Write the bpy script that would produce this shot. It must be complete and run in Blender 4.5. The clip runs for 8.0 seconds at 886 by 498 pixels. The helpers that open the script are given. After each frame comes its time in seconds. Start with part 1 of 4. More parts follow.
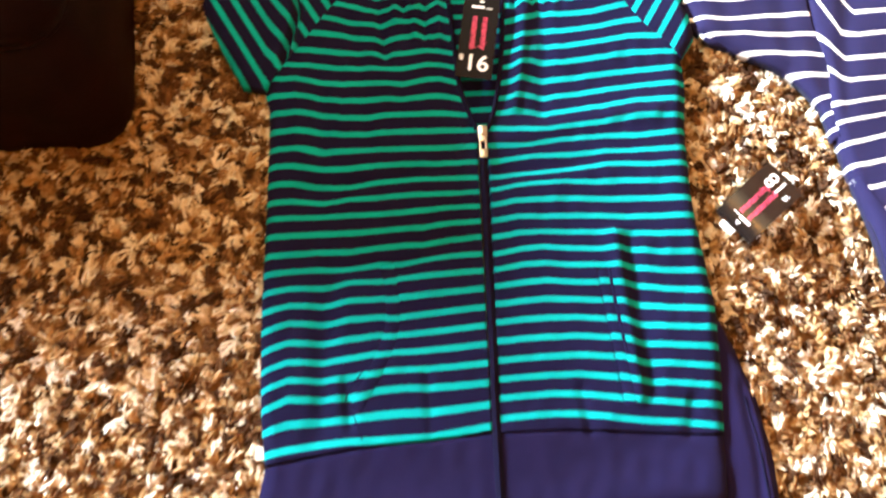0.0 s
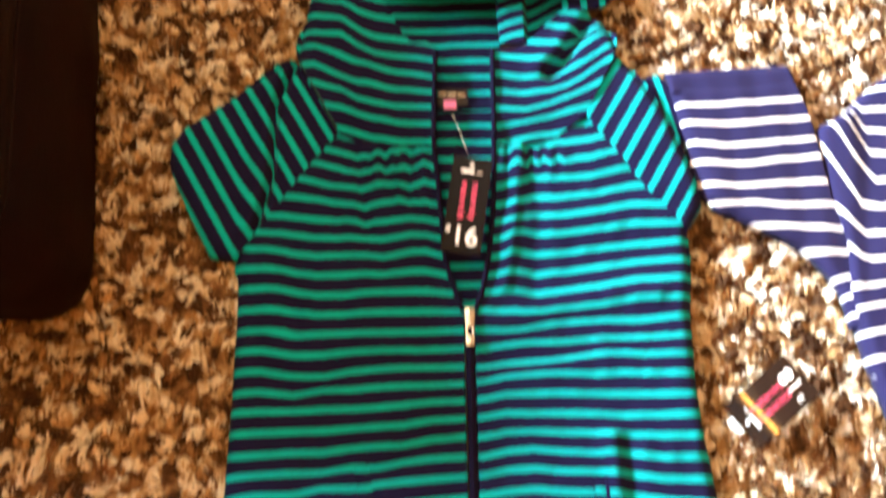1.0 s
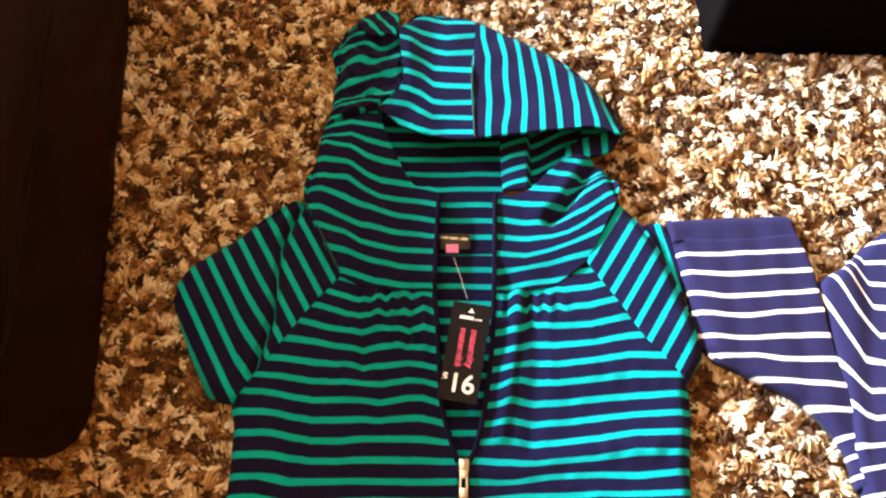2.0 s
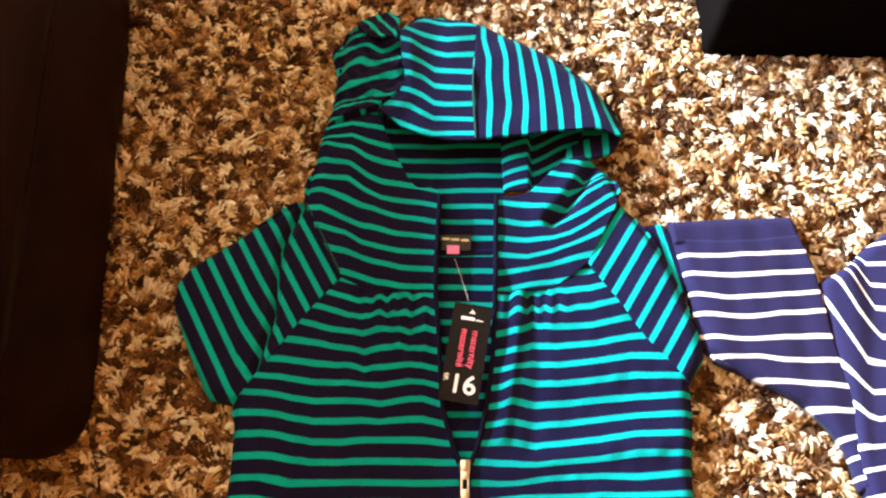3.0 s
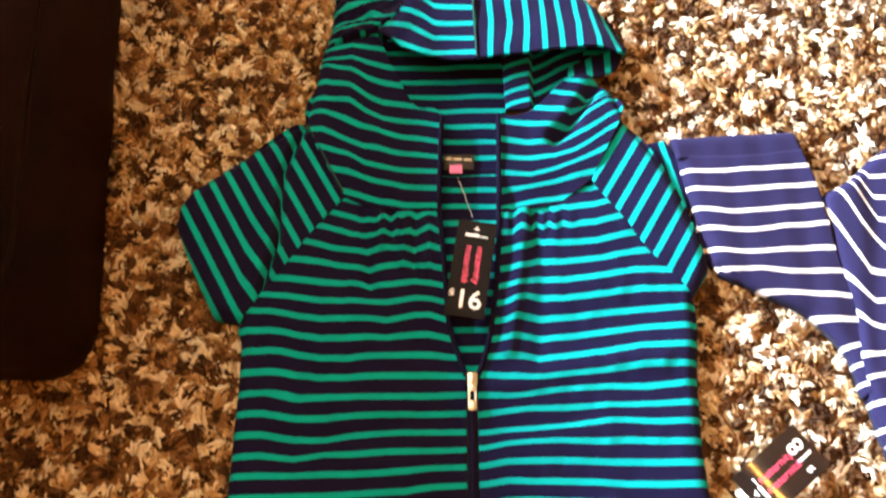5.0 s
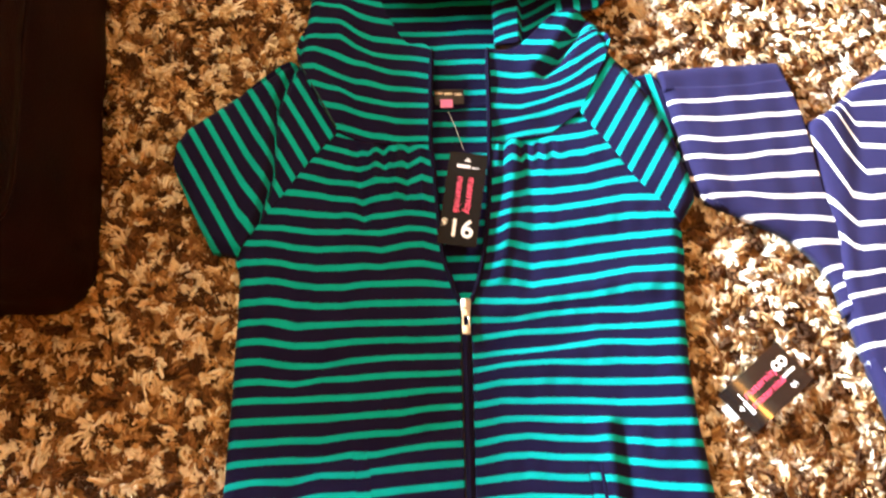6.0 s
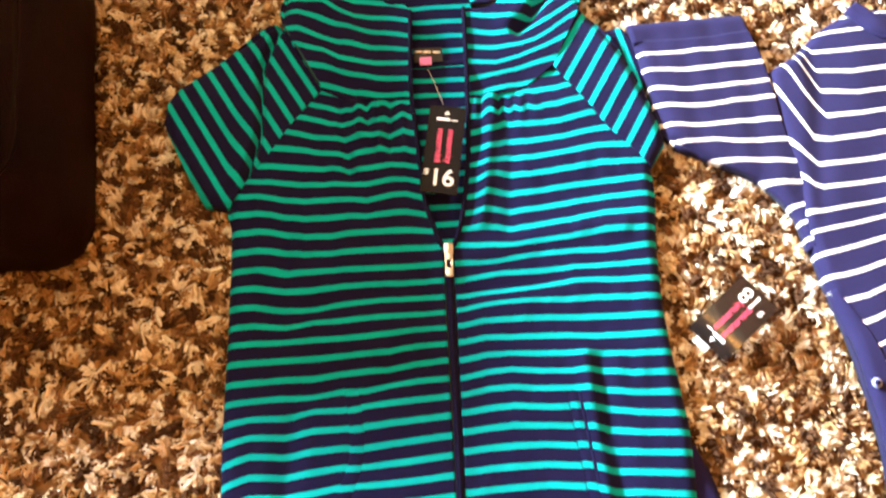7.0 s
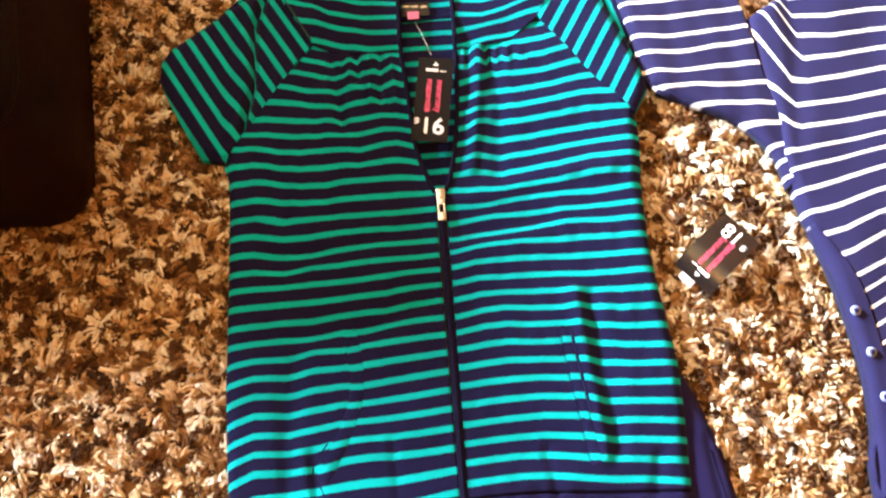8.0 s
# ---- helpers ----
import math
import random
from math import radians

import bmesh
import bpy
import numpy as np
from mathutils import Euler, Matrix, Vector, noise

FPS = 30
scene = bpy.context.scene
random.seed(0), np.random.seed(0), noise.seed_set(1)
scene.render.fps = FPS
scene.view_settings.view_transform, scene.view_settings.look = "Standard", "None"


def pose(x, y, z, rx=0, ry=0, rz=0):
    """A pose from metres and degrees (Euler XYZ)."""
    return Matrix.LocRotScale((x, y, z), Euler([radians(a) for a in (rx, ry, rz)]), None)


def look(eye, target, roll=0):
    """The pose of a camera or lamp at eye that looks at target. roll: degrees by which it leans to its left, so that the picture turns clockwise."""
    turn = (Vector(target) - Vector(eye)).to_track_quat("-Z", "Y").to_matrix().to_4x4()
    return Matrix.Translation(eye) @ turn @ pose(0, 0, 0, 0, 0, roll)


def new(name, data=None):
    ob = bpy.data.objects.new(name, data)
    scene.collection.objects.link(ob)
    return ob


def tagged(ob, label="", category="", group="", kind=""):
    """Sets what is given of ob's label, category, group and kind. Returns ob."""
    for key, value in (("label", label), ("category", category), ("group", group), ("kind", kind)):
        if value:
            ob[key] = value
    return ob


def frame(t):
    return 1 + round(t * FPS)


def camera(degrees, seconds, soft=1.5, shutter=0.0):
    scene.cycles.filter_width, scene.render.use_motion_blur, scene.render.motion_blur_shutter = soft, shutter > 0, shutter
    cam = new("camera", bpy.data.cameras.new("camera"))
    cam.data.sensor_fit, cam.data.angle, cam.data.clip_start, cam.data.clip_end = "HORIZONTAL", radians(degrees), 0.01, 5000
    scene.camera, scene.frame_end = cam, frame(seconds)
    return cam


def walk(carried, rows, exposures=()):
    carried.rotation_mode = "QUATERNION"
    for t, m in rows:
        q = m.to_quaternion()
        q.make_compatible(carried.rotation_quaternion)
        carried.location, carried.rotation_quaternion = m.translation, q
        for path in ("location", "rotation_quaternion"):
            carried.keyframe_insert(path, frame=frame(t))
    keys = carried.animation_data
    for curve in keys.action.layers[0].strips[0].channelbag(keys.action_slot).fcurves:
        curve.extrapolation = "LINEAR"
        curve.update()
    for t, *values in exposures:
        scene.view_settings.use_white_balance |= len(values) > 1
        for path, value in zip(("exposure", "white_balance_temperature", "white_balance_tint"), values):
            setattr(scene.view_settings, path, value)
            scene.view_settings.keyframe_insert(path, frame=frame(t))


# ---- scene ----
cam = camera(52.0, 8.0, soft=2.3, shutter=0.8)
PATH = [
    (0, (-0.072, -0.468, 0.97), (-0.026, 0.191, -0.918), 2.2),
    (0.5, (-0.054, -0.38, 0.935), (-0.004, 0.271, -0.956), 2.2),
    (1, (-0.046, -0.26, 0.951), (-0.005, 0.42, -0.929), 2.6),
    (1.5, (-0.03, -0.218, 0.965), (-0.02, 0.597, -0.861), 1.2),
    (1.7, (-0.019, -0.208, 0.975), (-0.03, 0.637, -0.838), 0.1),
    (2.8, (-0.012, -0.213, 0.98), (-0.038, 0.67, -0.815), -0.8),
    (3, (-0.017, -0.215, 0.973), (-0.035, 0.669, -0.821), -0.3),
    (3.5, (-0.015, -0.221, 0.969), (-0.04, 0.652, -0.83), -0.9),
    (4, (-0.019, -0.233, 0.962), (-0.04, 0.637, -0.839), -1.0),
    (4.5, (-0.03, -0.25, 0.95), (-0.035, 0.611, -0.856), -0.3),
    (5.8, (-0.020, -0.293, 0.951), (-0.027, 0.454, -0.904), -1.2),
    (6, (-0.028, -0.308, 0.953), (-0.017, 0.441, -0.901), -0.3),
    (6.5, (-0.023, -0.338, 0.968), (-0.002, 0.403, -0.89), -0.3),
    (7, (-0.025, -0.371, 0.98), (0.013, 0.358, -0.882), 0.2),
    (7.5, (-0.031, -0.4, 0.986), (0.022, 0.312, -0.882), 0.6),
    (8, (-0.033, -0.428, 0.992), (0.028, 0.275, -0.879), 0.6),
]
walk(cam, [(t, look(eye, target, roll)) for t, eye, target, roll in PATH],
     exposures=[(0.0, 0.26), (0.5, 0.34), (1.0, 0.3), (1.5, 0.14), (2.8, 0.05), (4.5, 0.1), (6.0, 0.3), (7.0, 0.42), (7.5, 0.46), (8.0, 0.32)])

# ---- light: cool daylight from one window in the west wall, warm light from an unseen lamp added near the ceiling ----
scene.view_settings.exposure = 0.0
world = bpy.data.worlds.new("world")
scene.world = world
world.use_nodes = True
sky = world.node_tree.nodes.new("ShaderNodeTexSky")
sky.sky_type, sky.sun_disc = "NISHITA", False
sky.sun_elevation, sky.sun_rotation = radians(35), radians(120)
world.node_tree.links.new(sky.outputs[0], world.node_tree.nodes["Background"].inputs[0])
world.node_tree.nodes["Background"].inputs[1].default_value = 0.1

ROOM = (-1.9, 1.70, -1.9, 3.3, 2.4)          # west, east, south, north, height
WINDOW = (0.45, 2.25, 0.60, 1.38)           # south, north, sill, head
daylight = bpy.data.lights.new("window_daylight", "AREA")
daylight.shape, daylight.size, daylight.size_y = "RECTANGLE", WINDOW[1] - WINDOW[0], WINDOW[3] - WINDOW[2]
daylight.energy, daylight.color = 1130, (0.77, 0.91, 1.0)
lamp = new("window_daylight", daylight)
lamp.matrix_world = look((ROOM[0] - 0.05, (WINDOW[0] + WINDOW[1]) / 2, (WINDOW[2] + WINDOW[3]) / 2), (1, (WINDOW[0] + WINDOW[1]) / 2, (WINDOW[2] + WINDOW[3]) / 2))

# Unseen warm lamp, added near the ceiling without a fixture.
glow = bpy.data.lights.new("unseen_warm_light", "AREA")
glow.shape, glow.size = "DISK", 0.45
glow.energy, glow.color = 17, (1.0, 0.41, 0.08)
unseen_lamp = new("unseen_warm_light", glow)
unseen_lamp.matrix_world = look((-0.2, -0.9, 2.33), (-0.2, -0.899, 0))


# ---- materials ----
def base(name, colour, rough=0.8, metal=0.0):
    m = bpy.data.materials.new(name)
    m.use_nodes = True
    b = m.node_tree.nodes["Principled BSDF"]
    b.inputs["Base Color"].default_value = (*colour, 1)
    b.inputs["Roughness"].default_value = rough
    b.inputs["Metallic"].default_value = metal
    return m, m.node_tree.nodes, m.node_tree.links, b


def value(nodes, links, op, a, b=None):
    n = nodes.new("ShaderNodeMath")
    n.operation = op
    for k, v in enumerate((a, b)):
        if v is None:
            continue
        if isinstance(v, (int, float)):
            n.inputs[k].default_value = v
        else:
            links.new(v, n.inputs[k])
    return n.outputs[0]


def mixed(nodes, links, fac, a, b, blend="MIX"):
    n = nodes.new("ShaderNodeMix")
    n.data_type, n.blend_type = "RGBA", blend
    for k, v in ((0, fac), (6, a), (7, b)):
        if isinstance(v, (int, float)):
            n.inputs[k].default_value = v
        elif isinstance(v, tuple):
            n.inputs[k].default_value = (*v, 1)
        else:
            links.new(v, n.inputs[k])
    return n.outputs[2]


def speckle(nodes, links, scale, detail=3, coords="Object"):
    n = nodes.new("ShaderNodeTexNoise")
    n.inputs["Scale"].default_value, n.inputs["Detail"].default_value = scale, detail
    links.new(nodes.new("ShaderNodeTexCoord").outputs[coords], n.inputs["Vector"])
    return n.outputs["Fac"]


def bumped(nodes, links, b, height, strength, distance):
    n = nodes.new("ShaderNodeBump")
    n.inputs["Strength"].default_value, n.inputs["Distance"].default_value = strength, distance
    links.new(height, n.inputs["Height"])
    links.new(n.outputs[0], b.inputs["Normal"])


def jersey(name, ground, stripe=None, duty=0.4):
    """Cotton jersey. With a stripe, the UV's second coordinate counts the stripes."""
    m, nodes, links, b = base(name, ground, 0.92)
    cloud = speckle(nodes, links, 38, 4)
    fuzz = speckle(nodes, links, 900, 2)
    tone = value(nodes, links, "ADD", value(nodes, links, "MULTIPLY", cloud, 0.35), value(nodes, links, "MULTIPLY", fuzz, 0.5))
    tone = value(nodes, links, "ADD", tone, 0.58)
    colour = ground
    if stripe:
        sep = nodes.new("ShaderNodeSeparateXYZ")
        links.new(nodes.new("ShaderNodeTexCoord").outputs["UV"], sep.inputs[0])
        wob = value(nodes, links, "MULTIPLY", value(nodes, links, "SUBTRACT", speckle(nodes, links, 420, 2), 0.5), 0.05)
        off = value(nodes, links, "ABSOLUTE", value(nodes, links, "SUBTRACT", value(nodes, links, "FRACT", value(nodes, links, "ADD", value(nodes, links, "ADD", sep.outputs[1], wob), 40.5)), 0.5))
        r = nodes.new("ShaderNodeMapRange")
        r.inputs[1].default_value, r.inputs[2].default_value, r.inputs[3].default_value, r.inputs[4].default_value = duty / 2 - 0.02, duty / 2 + 0.02, 1, 0
        links.new(off, r.inputs[0])
        colour = mixed(nodes, links, r.outputs[0], ground, stripe)
    grey = nodes.new("ShaderNodeCombineColor")
    for k in range(3):
        links.new(tone, grey.inputs[k])
    links.new(mixed(nodes, links, 1.0, colour, grey.outputs[0], "MULTIPLY"), b.inputs["Base Color"])
    b.inputs["Sheen Weight"].default_value = 0.02
    b.inputs["Specular IOR Level"].default_value = 0.1
    bumped(nodes, links, b, fuzz, 0.35, 0.0006)
    return m


def plain(name, colour, rough=0.6, metal=0.0, grain=60, amount=0.3, bump=0.0005):
    m, nodes, links, b = base(name, colour, rough, metal)
    n = speckle(nodes, links, grain, 5)
    k = value(nodes, links, "ADD", value(nodes, links, "MULTIPLY", n, 2 * amount), 1 - amount)
    grey = nodes.new("ShaderNodeCombineColor")
    for i in range(3):
        links.new(k, grey.inputs[i])
    links.new(mixed(nodes, links, 1.0, colour, grey.outputs[0], "MULTIPLY"), b.inputs["Base Color"])
    if bump:
        bumped(nodes, links, b, n, 0.5, bump)
    return m


NAVY, TEAL, BLUE, WHITE = (0.0062, 0.0052, 0.031), (0.0, 0.355, 0.385), (0.0150, 0.0125, 0.050), (0.80, 0.78, 0.78)
jacket_cloth = jersey("striped_jersey_navy_teal", NAVY, TEAL, 0.325)
hood_cloth = jersey("striped_hood_jersey_navy_teal", NAVY, TEAL, 0.30)
navy_cloth = jersey("navy_jersey", NAVY)
rib_cloth = jersey("navy_rib", (0.0095, 0.0070, 0.040))
tape_cloth = plain("zip_tape", (0.0055, 0.005, 0.022), 0.95, 0, 700, 0.3)
tape_cloth.node_tree.nodes["Principled BSDF"].inputs["Specular IOR Level"].default_value = 0.1
top_cloth = jersey("striped_jersey_blue_white", BLUE, WHITE, 0.165)
sleeve_cloth = jersey("striped_jersey_blue_white_fine", BLUE, WHITE, 0.19)
blue_cloth = jersey("blue_jersey", BLUE)
trouser_cloth = jersey("navy_twill", (0.0115, 0.0080, 0.046))
steel = plain("zip_steel", (0.62, 0.60, 0.57), 0.28, 1.0, 300, 0.15, 0)
button_metal = plain("blue_button", (0.22, 0.26, 0.48), 0.42, 0.0, 300, 0.2, 0)
thread = plain("thread_teal", (0.004, 0.045, 0.05), 0.9, 0, 900, 0.3, 0)
card = plain("black_card", (0.006, 0.004, 0.003), 0.7, 0, 250, 0.25, 0)
card.node_tree.nodes["Principled BSDF"].inputs["Specular IOR Level"].default_value = 0.12
gloss_card = plain("black_gloss_card", (0.010, 0.008, 0.008), 0.22, 0, 90, 0.25, 0)
gloss_card.node_tree.nodes["Principled BSDF"].inputs["Specular IOR Level"].default_value = 1.0
gloss_card.node_tree.nodes["Principled BSDF"].inputs["Coat Weight"].default_value = 1.0
white_ink = plain("white_ink", (0.85, 0.85, 0.84), 0.5, 0, 300, 0.05, 0)
pink_ink = plain("pink_ink", (0.72, 0.07, 0.15), 0.5, 0, 300, 0.1, 0)
pink_cloth = plain("pink_satin", (0.80, 0.26, 0.78), 0.5, 0, 300, 0.1, 0)
black_satin = plain("black_satin", (0.012, 0.010, 0.013), 0.5, 0, 300, 0.2, 0)
nylon = plain("nylon_thread", (0.72, 0.72, 0.76), 0.4, 0, 300, 0.1, 0)
black_paint = plain("black_fabric", (0.0036, 0.0026, 0.0026), 0.95, 0, 40, 0.3)
black_paint.node_tree.nodes["Principled BSDF"].inputs["Specular IOR Level"].default_value = 0.0
wall_paint = plain("tan_wall_paint", (0.29, 0.105, 0.018), 0.9, 0, 30, 0.06)
white_paint = plain("white_paint", (0.42, 0.27, 0.13), 0.6, 0, 30, 0.05)

leather, nodes, links, b = base("dark_brown_leather", (0.012, 0.006, 0.004), 0.55)
links.new(mixed(nodes, links, speckle(nodes, links, 14, 5), (0.0045, 0.0011, 0.0009), (0.0160, 0.0042, 0.0026)), b.inputs["Base Color"])
b.inputs["Specular IOR Level"].default_value = 0.05
cell = nodes.new("ShaderNodeTexVoronoi")
cell.inputs["Scale"].default_value = 260
links.new(nodes.new("ShaderNodeTexCoord").outputs["Object"], cell.inputs["Vector"])
bumped(nodes, links, b, cell.outputs["Distance"], 0.4, 0.0008)

# Yarn of the shag rug: every tuft takes one of the five blended yarn colours.
yarn, nodes, links, b = base("shag_yarn", (0.3, 0.2, 0.1), 0.95)
b.inputs["Specular IOR Level"].default_value = 0.05
ramp = nodes.new("ShaderNodeValToRGB")
ramp.color_ramp.elements[0].color, ramp.color_ramp.elements[1].color = (0.034, 0.016, 0.010, 1), (0.90, 0.84, 0.75, 1)
for at, colour in ((0.20, (0.080, 0.038, 0.020)), (0.38, (0.21, 0.105, 0.046)), (0.57, (0.52, 0.325, 0.150)), (0.76, (0.82, 0.68, 0.49))):
    ramp.color_ramp.elements.new(at).color = (*colour, 1)
tone = nodes.new("ShaderNodeAttribute")
tone.attribute_name = "yarn"
links.new(tone.outputs["Fac"], ramp.inputs[0])
fibre = speckle(nodes, links, 650, 3)
links.new(mixed(nodes, links, value(nodes, links, "MULTIPLY", fibre, 0.30), ramp.outputs[0], (0.12, 0.06, 0.027)), b.inputs["Base Color"])
bumped(nodes, links, b, fibre, 0.6, 0.001)
backing = plain("rug_backing", (0.26, 0.14, 0.06), 0.95, 0, 120, 0.5, 0.002)


# ---- helpers for things ----
def thing(name, label, category, group="", kind=""):
    return tagged(new(name), label, category, group, kind)


def mesh_object(name, verts, faces, material, parent=None, label="", uvs=None, smooth=True):
    me = bpy.data.meshes.new(name)
    me.from_pydata([tuple(map(float, v)) for v in verts], [], faces)
    me.materials.append(material)
    if uvs is not None:
        layer = me.uv_layers.new(name="weave")
        index = np.empty(len(me.loops), dtype=np.int32)
        me.loops.foreach_get("vertex_index", index)
        layer.data.foreach_set("uv", np.asarray(uvs, dtype=np.float32)[index].ravel())
    if smooth:
        me.polygons.foreach_set("use_smooth", np.ones(len(me.polygons), dtype=bool))
    me.update()
    ob = new(name, me)
    ob.parent = parent
    return tagged(ob, label)


def part(name, bm, material, parent, label="", smooth=True):
    bmesh.ops.recalc_face_normals(bm, faces=bm.faces)
    me = bpy.data.meshes.new(name)
    bm.to_mesh(me)
    bm.free()
    me.materials.append(material)
    if smooth:
        me.polygons.foreach_set("use_smooth", np.ones(len(me.polygons), dtype=bool))
    ob = new(name, me)
    ob.parent = parent
    return tagged(ob, label)


def box(lo, hi, bevel=0.0, segments=2):
    bm = bmesh.new()
    bmesh.ops.create_cube(bm, size=1)
    for v in bm.verts:
        v.co = Vector([lo[k] + (v.co[k] + 0.5) * (hi[k] - lo[k]) for k in range(3)])
    if bevel:
        bmesh.ops.bevel(bm, geom=bm.edges, offset=bevel, segments=segments, affect="EDGES", profile=0.5)
    return bm


def spline(points, n):
    """n places, evenly spaced, on a smooth line through the points."""
    p = np.array(points, float)
    if len(p) > 2:
        q = np.vstack([2 * p[0] - p[1], p, 2 * p[-1] - p[-2]])
        s = np.linspace(0, 1, 12, endpoint=False)[:, None]
        line = [q[k] + 0.5 * s * (q[k + 1] - q[k - 1]) + s * s * (q[k - 1] - 2.5 * q[k] + 2 * q[k + 1] - 0.5 * q[k + 2])
                + s**3 * 0.5 * (3 * (q[k] - q[k + 1]) + q[k + 2] - q[k - 1]) for k in range(1, len(q) - 2)]
        p = np.vstack(line + [p[-1:]])
    far = np.r_[0, np.cumsum(np.linalg.norm(np.diff(p, axis=0), axis=1))]
    at = np.linspace(0, far[-1], n)
    return np.stack([np.interp(at, far, p[:, k]) for k in range(p.shape[1])], 1)


def away(x, y, line):
    """The distance of places from a line of points."""
    p = np.array(line, float)[:, :2]
    best = np.full(np.shape(x), 9.0)
    for a, c in zip(p[:-1], p[1:]):
        d = c - a
        k = np.clip(((x - a[0]) * d[0] + (y - a[1]) * d[1]) / (d @ d + 1e-12), 0, 1)
        best = np.minimum(best, np.hypot(x - a[0] - k * d[0], y - a[1] - k * d[1]))
    return best


def ripple(x, y, scale, seed):
    """Soft, uneven waves between about -1 and 1."""
    rng = np.random.RandomState(seed)
    total = np.zeros(np.shape(x))
    for _ in range(9):
        a, f, ph = rng.uniform(0, np.pi), rng.uniform(0.5, 1.6) / scale, rng.uniform(0, 6.28)
        total += np.sin(2 * np.pi * f * (x * np.cos(a) + y * np.sin(a)) + ph)
    return total / 4


def weave(table, swap=False):
    """The stripe count at a place, from where a few stripes run."""
    cols, rows = table
    keys = sorted(rows)

    def count(x, y):
        x, y = (y, x) if swap else (x, y)
        ys = np.stack([np.interp(x, cols, np.array(rows[k]) / 1000) for k in keys])
        out = np.full(np.shape(x), float(keys[0])) + (y - ys[0]) / 0.021
        for k in range(len(keys) - 1):
            inside = y >= ys[k]
            share = (y - ys[k]) / (ys[k + 1] - ys[k])
            out = np.where(inside, keys[k] + share * (keys[k + 1] - keys[k]), out)
        return np.where(y >= ys[-1], keys[-1] + (y - ys[-1]) / 0.021, out)

    return count


def cloth(name, parent, material, bottom, right, top, left, nu, nv, lift=None, count=None, slope=None, thick=0.003, floor_z=None, free=(), drop=0.012, reach=0.016, label=""):
    """A sheet of cloth between four edges (bottom and top run to the right, left and right upwards), with a thickness. Free edges round off downwards."""
    def three(line, n):
        return spline([(*p, 0.0)[:3] for p in line], n)
    b, t, l, r = three(bottom, nu), three(top, nu), three(left, nv), three(right, nv)
    u, v = np.linspace(0, 1, nu)[None, :, None], np.linspace(0, 1, nv)[:, None, None]
    p = (1 - v) * b[None] + v * t[None] + (1 - u) * l[:, None] + u * r[:, None]
    p -= (1 - u) * (1 - v) * (b[0] + l[0]) / 2 + u * (1 - v) * (b[-1] + r[0]) / 2 + (1 - u) * v * (t[0] + l[-1]) / 2 + u * v * (t[-1] + r[-1]) / 2
    x, y, z = p[..., 0].copy(), p[..., 1].copy(), p[..., 2].copy()
    if lift:
        z = z + lift(x, y)
    phase = (count(x, y + slope[0] * (z - slope[1])) if slope else count(x, y)) if count else y / 0.02
    for line in free:
        d = np.clip(away(x, y, line) / reach, 0, 1)
        z = z - drop * (1 - np.sqrt(1 - (1 - d) ** 2))
    under = np.full(z.shape, floor_z) if floor_z is not None else z - thick
    under = np.minimum(under, z - 0.001)
    verts = np.concatenate([np.stack([x, y, z], -1).reshape(-1, 3), np.stack([x, y, under], -1).reshape(-1, 3)])
    uv = np.stack([x / 0.02, phase], -1).reshape(-1, 2)
    n = nu * nv
    faces = []
    for j in range(nv - 1):
        for i in range(nu - 1):
            a = j * nu + i
            faces.append((a, a + 1, a + nu + 1, a + nu))
            faces.append((n + a + nu, n + a + nu + 1, n + a + 1, n + a))
    rim = [*range(nu), *range(2 * nu - 1, n, nu), *range(n - 2, n - nu - 1, -1), *range(n - 2 * nu, 0, -nu)]
    for a, c in zip(rim, rim[1:] + rim[:1]):
        faces.append((a, n + a, n + c, c))
    return mesh_object(name, verts, faces, material, parent, label, np.concatenate([uv, uv]))


def ribbon(name, parent, material, line, width, height, thick=0.0015, n=40, label="", count=None):
    """A flat strip along a line, lying on the surface whose height is given."""
    p = spline([q[:2] for q in line], n)
    d = np.gradient(p, axis=0)
    side = np.stack([-d[:, 1], d[:, 0]], 1) / np.linalg.norm(d, axis=1)[:, None]
    rows, uvs = [], []
    for k in (-0.5, -0.35, 0.35, 0.5):
        q = p + k * width * side
        up = thick if abs(k) < 0.4 else 0.0
        rows.append(np.c_[q, height(q[:, 0], q[:, 1]) + up])
        uvs.append(np.c_[q[:, 0] / 0.02, count(q[:, 0], q[:, 1]) if count else q[:, 1] / 0.02])
    rows.append(rows[3] - (0, 0, 0.003))
    rows.append(rows[0] - (0, 0, 0.003))
    uvs += [uvs[3], uvs[0]]
    verts, m = np.concatenate(rows), len(rows)
    faces = [(a * n + i, ((a + 1) % m) * n + i, ((a + 1) % m) * n + i + 1, a * n + i + 1) for a in range(m) for i in range(n - 1)]
    faces += [tuple(a * n for a in range(m)), tuple(a * n + n - 1 for a in reversed(range(m)))]
    return mesh_object(name, verts, faces, material, parent, label, np.concatenate(uvs))


